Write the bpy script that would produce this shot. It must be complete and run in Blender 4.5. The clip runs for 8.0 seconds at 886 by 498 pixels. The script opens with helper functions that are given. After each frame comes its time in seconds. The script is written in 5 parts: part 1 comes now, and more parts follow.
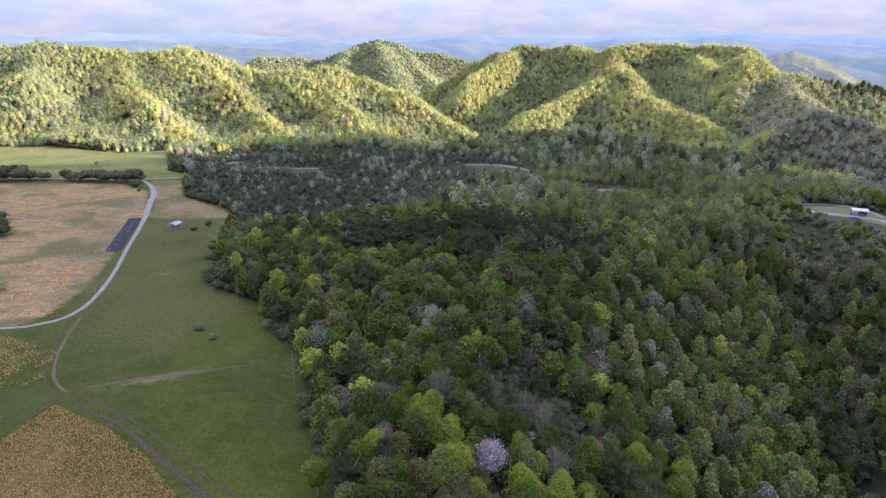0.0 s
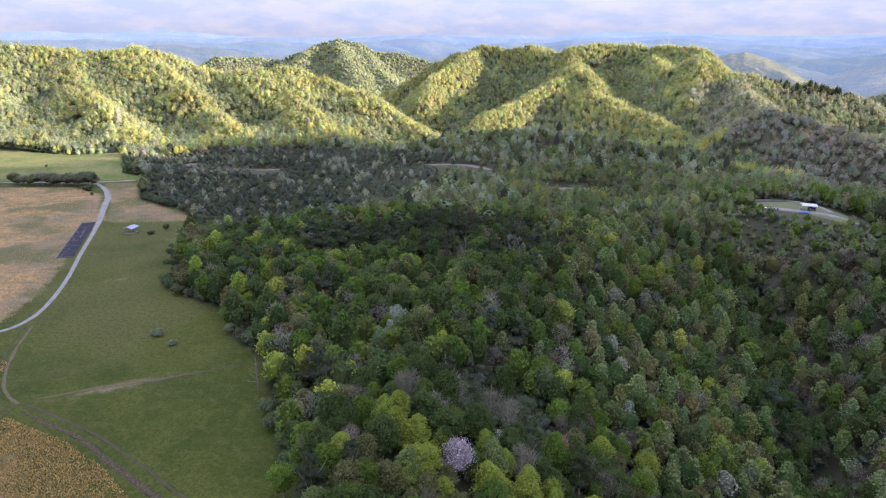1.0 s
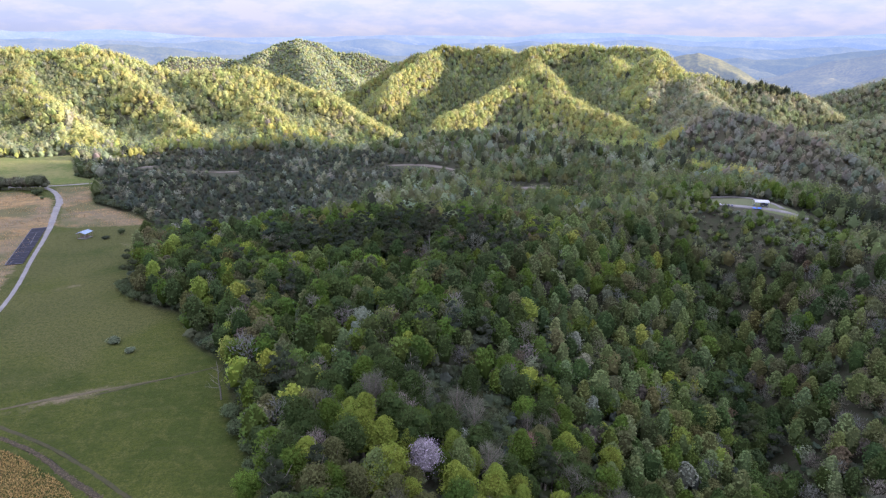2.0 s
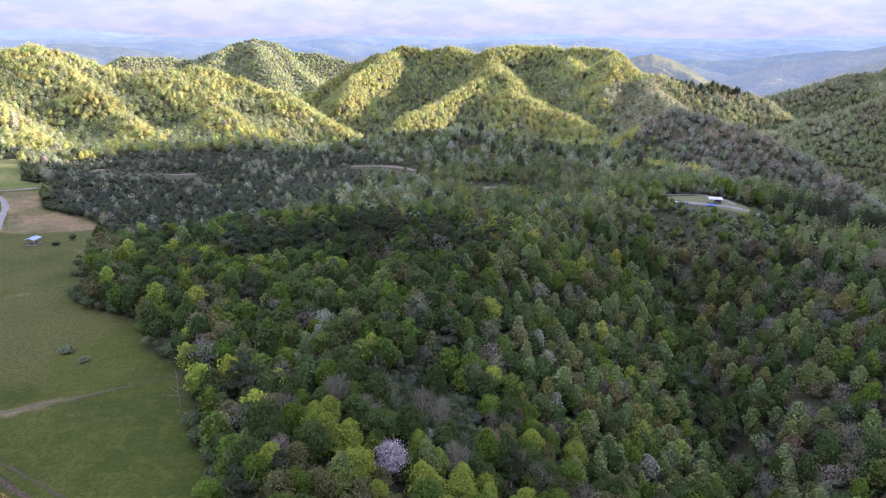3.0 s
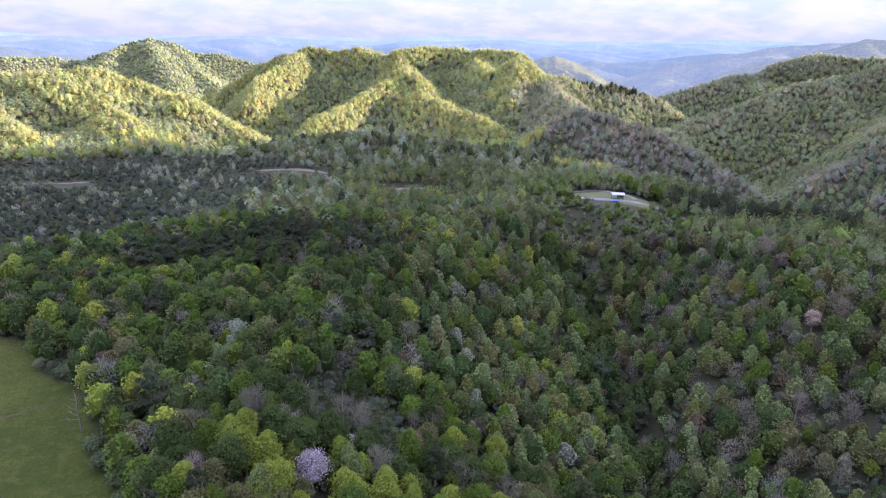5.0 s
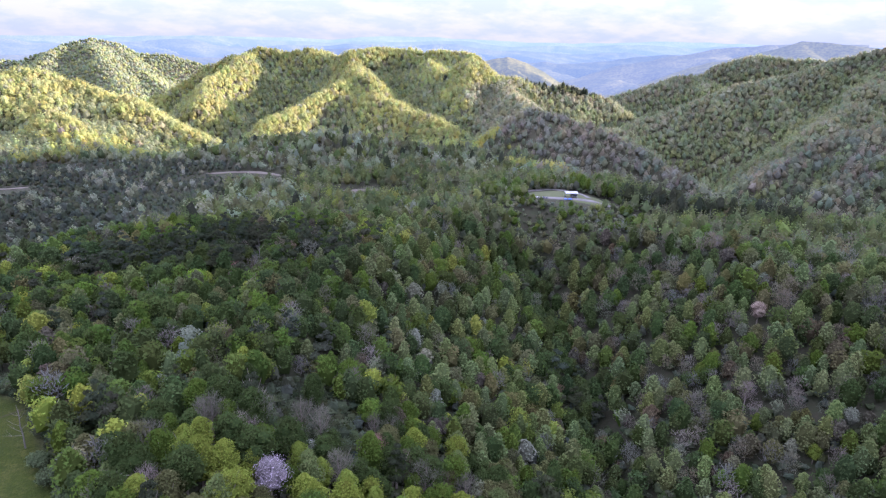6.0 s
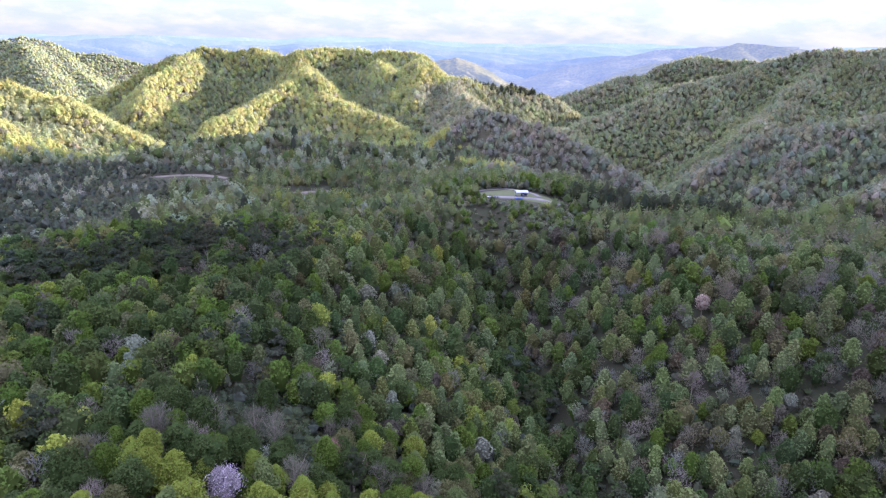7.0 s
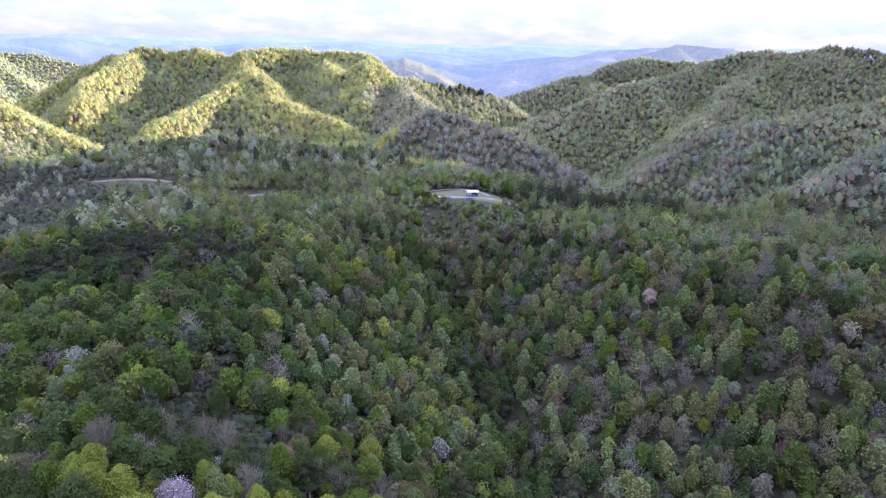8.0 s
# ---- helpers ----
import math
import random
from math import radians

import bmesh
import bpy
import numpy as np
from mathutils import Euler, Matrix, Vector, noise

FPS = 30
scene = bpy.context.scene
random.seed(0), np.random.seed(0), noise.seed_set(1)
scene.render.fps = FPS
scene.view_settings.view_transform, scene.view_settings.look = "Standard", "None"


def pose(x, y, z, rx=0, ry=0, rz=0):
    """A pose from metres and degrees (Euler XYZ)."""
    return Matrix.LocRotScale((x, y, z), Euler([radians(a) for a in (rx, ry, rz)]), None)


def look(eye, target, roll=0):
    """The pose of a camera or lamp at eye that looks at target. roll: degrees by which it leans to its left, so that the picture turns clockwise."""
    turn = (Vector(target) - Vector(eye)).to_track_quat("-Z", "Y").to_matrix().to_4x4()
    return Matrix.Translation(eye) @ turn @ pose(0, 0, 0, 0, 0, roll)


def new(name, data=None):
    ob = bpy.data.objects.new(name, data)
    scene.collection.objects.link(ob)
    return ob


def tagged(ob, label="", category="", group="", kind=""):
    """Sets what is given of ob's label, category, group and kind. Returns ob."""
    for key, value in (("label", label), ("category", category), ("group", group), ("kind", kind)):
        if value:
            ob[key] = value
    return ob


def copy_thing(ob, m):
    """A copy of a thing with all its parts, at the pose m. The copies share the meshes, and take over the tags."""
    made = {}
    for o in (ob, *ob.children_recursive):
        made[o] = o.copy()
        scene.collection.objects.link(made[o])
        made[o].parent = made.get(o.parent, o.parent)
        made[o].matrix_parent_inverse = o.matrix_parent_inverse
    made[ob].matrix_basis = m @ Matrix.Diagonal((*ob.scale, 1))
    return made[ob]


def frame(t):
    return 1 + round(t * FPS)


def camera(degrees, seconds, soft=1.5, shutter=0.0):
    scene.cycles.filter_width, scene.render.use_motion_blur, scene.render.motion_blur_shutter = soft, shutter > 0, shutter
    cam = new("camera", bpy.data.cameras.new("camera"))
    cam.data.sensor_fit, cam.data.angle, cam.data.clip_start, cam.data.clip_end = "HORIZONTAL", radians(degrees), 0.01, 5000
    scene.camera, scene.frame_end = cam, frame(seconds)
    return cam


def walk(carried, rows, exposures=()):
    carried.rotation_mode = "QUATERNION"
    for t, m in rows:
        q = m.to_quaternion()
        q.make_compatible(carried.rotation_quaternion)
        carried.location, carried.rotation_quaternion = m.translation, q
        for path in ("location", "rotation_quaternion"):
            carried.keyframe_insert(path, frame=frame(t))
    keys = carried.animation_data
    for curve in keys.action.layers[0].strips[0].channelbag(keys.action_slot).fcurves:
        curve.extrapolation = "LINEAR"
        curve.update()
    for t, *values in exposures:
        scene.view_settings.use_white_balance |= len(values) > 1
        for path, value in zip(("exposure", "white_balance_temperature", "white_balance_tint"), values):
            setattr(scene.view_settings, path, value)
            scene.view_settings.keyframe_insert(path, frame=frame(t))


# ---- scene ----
cam = camera(70.47, 8.0, soft=1.28)
EYE = (0.0, 0.0, 90.0)
PATH = [
    (0.0, pose(*EYE, 71.60, 0.00, 0.00)),
    (0.5, pose(*EYE, 71.59, -0.10, -1.62)),
    (1.0, pose(*EYE, 71.60, -0.17, -3.41)),
    (1.5, pose(*EYE, 71.62, -0.25, -5.13)),
    (3.0, pose(*EYE, 71.71, -0.52, -10.35)),
    (3.5, pose(*EYE, 71.76, -0.60, -12.26)),
    (4.0, pose(*EYE, 71.81, -0.71, -14.28)),
    (4.5, pose(*EYE, 71.87, -0.82, -16.34)),
    (6.0, pose(*EYE, 72.06, -1.06, -22.43)),
    (6.5, pose(*EYE, 72.13, -1.17, -24.63)),
    (7.0, pose(*EYE, 72.19, -1.24, -26.89)),
    (7.5, pose(*EYE, 72.27, -1.37, -29.14)),
    (8.0, pose(*EYE, 72.35, -1.39, -31.42)),
]
walk(cam, PATH, exposures=((0.0, 2.30, 5800, 38), (3.0, 2.42, 5740, 42), (5.0, 2.55, 5630, 45), (8.0, 2.78, 5430, 50)))

# ---- light: low evening sun, to the right of the first view and a little behind it ----
SUN_BEARING, SUN_HEIGHT = 100.0, 15.0
sun = new("sun", bpy.data.lights.new("sun", "SUN"))
sun.data.energy, sun.data.angle, sun.data.color = 5.4, radians(0.6), (1.0, 0.89, 0.66)
sun.matrix_world = look((0, 0, 400), (-math.sin(radians(SUN_BEARING)) * 100, -math.cos(radians(SUN_BEARING)) * 100,
                                      400 - 100 * math.tan(radians(SUN_HEIGHT))))


# ---- node helpers, sky and materials ----
def material(name):
    m = bpy.data.materials.new(name)
    m.use_nodes = True
    return m, m.node_tree.nodes, m.node_tree.links, m.node_tree.nodes["Principled BSDF"]


def noise_node(nd, lk, scale, detail=4.0, rough=0.55, coord=None, vec=None):
    if vec is None:
        tc = nd.new("ShaderNodeTexCoord")
        vec = tc.outputs[coord or "Object"]
    n = nd.new("ShaderNodeTexNoise")
    n.inputs["Scale"].default_value, n.inputs["Detail"].default_value, n.inputs["Roughness"].default_value = scale, detail, rough
    lk.new(vec, n.inputs["Vector"])
    return n.outputs["Fac"]


def ramp_node(nd, lk, fac, lo, hi, a=0.0, b=1.0):
    r = nd.new("ShaderNodeMapRange")
    for k, v in zip(("From Min", "From Max", "To Min", "To Max"), (lo, hi, a, b)):
        r.inputs[k].default_value = v
    lk.new(fac, r.inputs["Value"])
    return r.outputs[0]


def mix_node(nd, lk, fac, a, b, blend="MIX"):
    m = nd.new("ShaderNodeMix")
    m.data_type, m.blend_type = "RGBA", blend
    for sock, v in (("Factor", fac), ("A", a), ("B", b)):
        if isinstance(v, (int, float)):
            m.inputs[sock].default_value = v
        elif isinstance(v, tuple):
            m.inputs[sock].default_value = (*v, 1)
        else:
            lk.new(v, m.inputs[sock])
    return m.outputs["Result"]


def mul_node(nd, lk, a, b, op="MULTIPLY"):
    m = nd.new("ShaderNodeMath")
    m.operation = op
    for n, v in enumerate((a, b)):
        if isinstance(v, (int, float)):
            m.inputs[n].default_value = v
        else:
            lk.new(v, m.inputs[n])
    return m.outputs[0]


def make_world():
    w = bpy.data.worlds.new("sky")
    scene.world = w
    w.use_nodes = True
    nt = w.node_tree
    nd, lk = nt.nodes, nt.links
    bg = nd["Background"]
    sky = nd.new("ShaderNodeTexSky")
    sky.sky_type, sky.sun_disc = "NISHITA", False
    sky.sun_elevation, sky.sun_rotation = radians(SUN_HEIGHT), radians(SUN_BEARING)
    sky.air_density, sky.dust_density, sky.ozone_density = 1.0, 0.2, 3.0
    # flat sheets of thin cloud, seen edge-on near the horizon
    tc = nd.new("ShaderNodeTexCoord")
    sep = nd.new("ShaderNodeSeparateXYZ")
    lk.new(tc.outputs["Generated"], sep.inputs[0])
    up = nd.new("ShaderNodeMath")
    up.operation = "MAXIMUM"
    up.inputs[1].default_value = 0.0
    lk.new(sep.outputs["Z"], up.inputs[0])
    add = nd.new("ShaderNodeMath")
    add.operation = "ADD"
    add.inputs[1].default_value = 0.28
    lk.new(up.outputs[0], add.inputs[0])
    comb = nd.new("ShaderNodeCombineXYZ")
    for n in (0, 1):
        div = nd.new("ShaderNodeMath")
        div.operation = "DIVIDE"
        lk.new(sep.outputs[n], div.inputs[0])
        lk.new(add.outputs[0], div.inputs[1])
        lk.new(div.outputs[0], comb.inputs[n])
    noi = nd.new("ShaderNodeTexNoise")
    noi.inputs["Scale"].default_value, noi.inputs["Detail"].default_value = 1.7, 6.0
    noi.inputs["Roughness"].default_value, noi.inputs["Distortion"].default_value = 0.58, 0.4
    lk.new(comb.outputs[0], noi.inputs["Vector"])
    ramp = nd.new("ShaderNodeMapRange")
    ramp.inputs["From Min"].default_value, ramp.inputs["From Max"].default_value = 0.40, 0.60
    ramp.inputs["To Min"].default_value, ramp.inputs["To Max"].default_value = 0.93, 1.0
    lk.new(noi.outputs["Fac"], ramp.inputs["Value"])
    mix = nd.new("ShaderNodeMix")
    mix.data_type = "RGBA"
    lk.new(ramp.outputs[0], mix.inputs["Factor"])
    lk.new(sky.outputs[0], mix.inputs["A"])
    # a clouded sky is several times as bright overhead as at the horizon
    rise = nd.new("ShaderNodeMath")
    rise.operation = "MULTIPLY_ADD"
    rise.inputs[1].default_value, rise.inputs[2].default_value = 4.9, 0.83
    lk.new(up.outputs[0], rise.inputs[0])
    cloud = nd.new("ShaderNodeVectorMath")
    cloud.operation = "SCALE"
    puffs = noise_node(nd, lk, 3.2, 6.0, 0.6, vec=comb.outputs[0])
    shade = mix_node(nd, lk, ramp_node(nd, lk, puffs, 0.42, 0.58), (2.28, 2.80, 3.14), (2.92, 3.20, 3.10))
    lk.new(shade, cloud.inputs[0])
    lk.new(rise.outputs[0], cloud.inputs["Scale"])
    lk.new(cloud.outputs[0], mix.inputs["B"])
    lk.new(mix.outputs["Result"], bg.inputs["Color"])
    bg.inputs["Strength"].default_value = 0.05


make_world()


def bump_node(nd, lk, height, strength, distance, bsdf):
    b = nd.new("ShaderNodeBump")
    b.inputs["Strength"].default_value, b.inputs["Distance"].default_value = strength, distance
    lk.new(height, b.inputs["Height"])
    lk.new(b.outputs[0], bsdf.inputs["Normal"])


def surface(name, a, b, scale, rough=0.85, bump=0.3, distance=0.02, metal=0.0, fine=None, coord="Object"):
    """Two colours broken by noise at two scales, with relief."""
    m, nd, lk, bs = material(name)
    big = noise_node(nd, lk, scale, coord=coord)
    small = noise_node(nd, lk, fine or scale * 9, 5.0, 0.65, coord=coord)
    col = mix_node(nd, lk, ramp_node(nd, lk, big, 0.35, 0.65), a, b)
    col = mix_node(nd, lk, ramp_node(nd, lk, small, 0.3, 0.7, 0.0, 0.5), col, tuple(v * 0.55 for v in a))
    lk.new(col, bs.inputs["Base Color"])
    bs.inputs["Roughness"].default_value, bs.inputs["Metallic"].default_value = rough, metal
    bs.inputs["Specular IOR Level"].default_value = 0.2
    bump_node(nd, lk, small, bump, distance, bs)
    return m


def foliage(name, glow=0.5):
    """Leaves: the tree's own tint, varied by tree and by clump; some light passes through."""
    m, nd, lk, bs = material(name)
    at = nd.new("ShaderNodeAttribute")
    at.attribute_name = "tint"
    ge, ob = nd.new("ShaderNodeNewGeometry"), nd.new("ShaderNodeObjectInfo")
    val = mul_node(nd, lk, ramp_node(nd, lk, ge.outputs["Random Per Island"], 0, 1, 0.84, 1.16),
                   ramp_node(nd, lk, ob.outputs["Random"], 0, 1, 0.85, 1.15))
    hs = nd.new("ShaderNodeHueSaturation")
    hs.inputs["Saturation"].default_value = 1.03
    lk.new(at.outputs["Color"], hs.inputs["Color"])
    lk.new(val, hs.inputs["Value"])
    lk.new(ramp_node(nd, lk, ge.outputs["Random Per Island"], 0, 1, 0.485, 0.515), hs.inputs["Hue"])
    nd.remove(bs)
    di, tr, mx = nd.new("ShaderNodeBsdfDiffuse"), nd.new("ShaderNodeBsdfTranslucent"), nd.new("ShaderNodeMixShader")
    lk.new(hs.outputs[0], di.inputs["Color"])
    lk.new(hs.outputs[0], tr.inputs["Color"])
    mx.inputs[0].default_value = glow
    lk.new(di.outputs[0], mx.inputs[1])
    lk.new(tr.outputs[0], mx.inputs[2])
    lk.new(mx.outputs[0], nd["Material Output"].inputs["Surface"])
    return m


M_LEAF = foliage("leaves")
M_BARK = surface("bark", (0.16, 0.13, 0.1), (0.24, 0.21, 0.18), 1.2, 0.9, 0.5)
M_DEADWOOD = surface("bleached_deadwood", (0.10, 0.09, 0.078), (0.15, 0.135, 0.118), 1.5, 0.85, 0.4)


def make_ground_material():
    m, nd, lk, bs = material("ground")
    masks = {}
    for k in ("dry", "wood", "gravelly", "pale", "open"):
        a = nd.new("ShaderNodeAttribute")
        a.attribute_name = k
        masks[k] = a.outputs["Fac"]
    n1, n2 = noise_node(nd, lk, 0.035, 5.0), noise_node(nd, lk, 0.3, 5.0, 0.65)
    n3, n4, n5 = noise_node(nd, lk, 2.2, 4.0, 0.7), noise_node(nd, lk, 0.012, 3.0), noise_node(nd, lk, 0.85, 3.0, 0.6)
    st = nd.new("ShaderNodeMapping")
    st.inputs["Rotation"].default_value, st.inputs["Scale"].default_value = (0, 0, -0.9), (0.22, 1.0, 1.0)
    lk.new(nd.new("ShaderNodeTexCoord").outputs["Object"], st.inputs["Vector"])
    streak = noise_node(nd, lk, 0.30, 4.0, 0.6, vec=st.outputs[0])
    # mown grass: broad patches, streaks of the mower, tufts
    grass = mix_node(nd, lk, ramp_node(nd, lk, n1, 0.42, 0.58), (0.024, 0.034, 0.004), (0.046, 0.052, 0.008))
    grass = mix_node(nd, lk, ramp_node(nd, lk, n2, 0.48, 0.62, 0, 0.6), grass, (0.060, 0.061, 0.014))
    grass = mix_node(nd, lk, ramp_node(nd, lk, n4, 0.50, 0.58, 0, 0.65), grass, (0.072, 0.066, 0.022))
    grass = mix_node(nd, lk, ramp_node(nd, lk, n5, 0.48, 0.62, 0, 0.6), grass, (0.018, 0.026, 0.004))
    grass = mix_node(nd, lk, ramp_node(nd, lk, n3, 0.42, 0.60, 0, 0.75), grass, (0.017, 0.025, 0.004))
    grass = mix_node(nd, lk, ramp_node(nd, lk, streak, 0.52, 0.66, 0, 0.12), grass, (0.064, 0.060, 0.020))
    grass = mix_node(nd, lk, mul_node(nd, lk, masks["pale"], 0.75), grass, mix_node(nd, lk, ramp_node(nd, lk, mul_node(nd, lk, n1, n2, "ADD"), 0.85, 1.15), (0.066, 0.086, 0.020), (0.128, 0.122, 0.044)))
    # dry meadow: straw, grey thatch, green showing through
    dry = mix_node(nd, lk, ramp_node(nd, lk, n2, 0.43, 0.57), (0.262, 0.156, 0.062), (0.160, 0.104, 0.050))
    dry = mix_node(nd, lk, ramp_node(nd, lk, n4, 0.46, 0.55, 0, 0.75), dry, (0.112, 0.086, 0.056))
    dry = mix_node(nd, lk, ramp_node(nd, lk, streak, 0.48, 0.62, 0, 0.6), dry, (0.062, 0.060, 0.030))
    dry = mix_node(nd, lk, ramp_node(nd, lk, n5, 0.47, 0.60, 0, 0.65), dry, (0.075, 0.066, 0.036))
    dry = mix_node(nd, lk, ramp_node(nd, lk, n1, 0.50, 0.58, 0, 0.85), dry, (0.052, 0.056, 0.022))
    dry = mix_node(nd, lk, ramp_node(nd, lk, n3, 0.45, 0.65, 0, 0.5), dry, (0.085, 0.070, 0.036))
    edge = mul_node(nd, lk, masks["dry"], mul_node(nd, lk, mul_node(nd, lk, n2, 0.9), mul_node(nd, lk, n3, 0.55), "ADD"), "ADD")
    col = mix_node(nd, lk, ramp_node(nd, lk, edge, 1.08, 1.3), grass, dry)
    bare = mul_node(nd, lk, masks["gravelly"], mul_node(nd, lk, n3, n2, "ADD"), "ADD")
    col = mix_node(nd, lk, ramp_node(nd, lk, bare, 1.35, 1.7), col, (0.095, 0.075, 0.045))
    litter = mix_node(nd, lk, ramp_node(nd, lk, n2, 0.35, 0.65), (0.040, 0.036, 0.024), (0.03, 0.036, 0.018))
    # litter turns paler with distance, so gaps between far crowns look less dark
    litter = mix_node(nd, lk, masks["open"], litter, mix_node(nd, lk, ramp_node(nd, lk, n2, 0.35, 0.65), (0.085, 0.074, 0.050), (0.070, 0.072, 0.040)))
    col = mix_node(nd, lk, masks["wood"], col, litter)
    lk.new(col, bs.inputs["Base Color"])
    bs.inputs["Roughness"].default_value = 0.95
    bs.inputs["Specular IOR Level"].default_value = 0.1
    bump_node(nd, lk, mul_node(nd, lk, n3, n5, "ADD"), 0.8, 0.35, bs)
    return m


M_GROUND = make_ground_material()


# ---- the lie of the land ----
_lattice = np.random.RandomState(11).rand(256, 256)


def value_noise(x, y):
    xi, yi = np.floor(x).astype(int), np.floor(y).astype(int)
    fx, fy = x - xi, y - yi
    fx, fy = fx * fx * (3 - 2 * fx), fy * fy * (3 - 2 * fy)
    a, b = _lattice[xi % 256, yi % 256], _lattice[(xi + 1) % 256, yi % 256]
    c, d = _lattice[xi % 256, (yi + 1) % 256], _lattice[(xi + 1) % 256, (yi + 1) % 256]
    return (a * (1 - fx) + b * fx) * (1 - fy) + (c * (1 - fx) + d * fx) * fy


def fbm(x, y, size, octaves=4):
    out, amp, tot = 0.0, 1.0, 0.0
    for n in range(octaves):
        k = 2.0 ** n / size
        out = out + amp * (value_noise(x * k + 17.3 * n, y * k + 5.1 * n) - 0.5)
        tot += amp
        amp *= 0.5
    return out / tot * 2


def line_distance(x, y, pts):
    """Distance to a polyline, and the third value carried along it."""
    best, val = np.full(x.shape, 1e9), np.zeros(x.shape)
    for (ax, ay, *az), (bx, by, *bz) in zip(pts, pts[1:]):
        dx, dy = bx - ax, by - ay
        u = np.clip(((x - ax) * dx + (y - ay) * dy) / (dx * dx + dy * dy), 0, 1)
        d = np.hypot(x - ax - u * dx, y - ay - u * dy)
        near = d < best
        best = np.where(near, d, best)
        if az:
            val = np.where(near, az[0] + u * (bz[0] - az[0]), val)
    return best, val


def inside(x, y, poly):
    odd = np.zeros(x.shape, bool)
    for (ax, ay), (bx, by) in zip(poly, poly[1:] + poly[:1]):
        hit = ((ay > y) != (by > y)) & (x < (bx - ax) * (y - ay) / ((by - ay) or 1e-9) + ax)
        odd ^= hit
    return odd


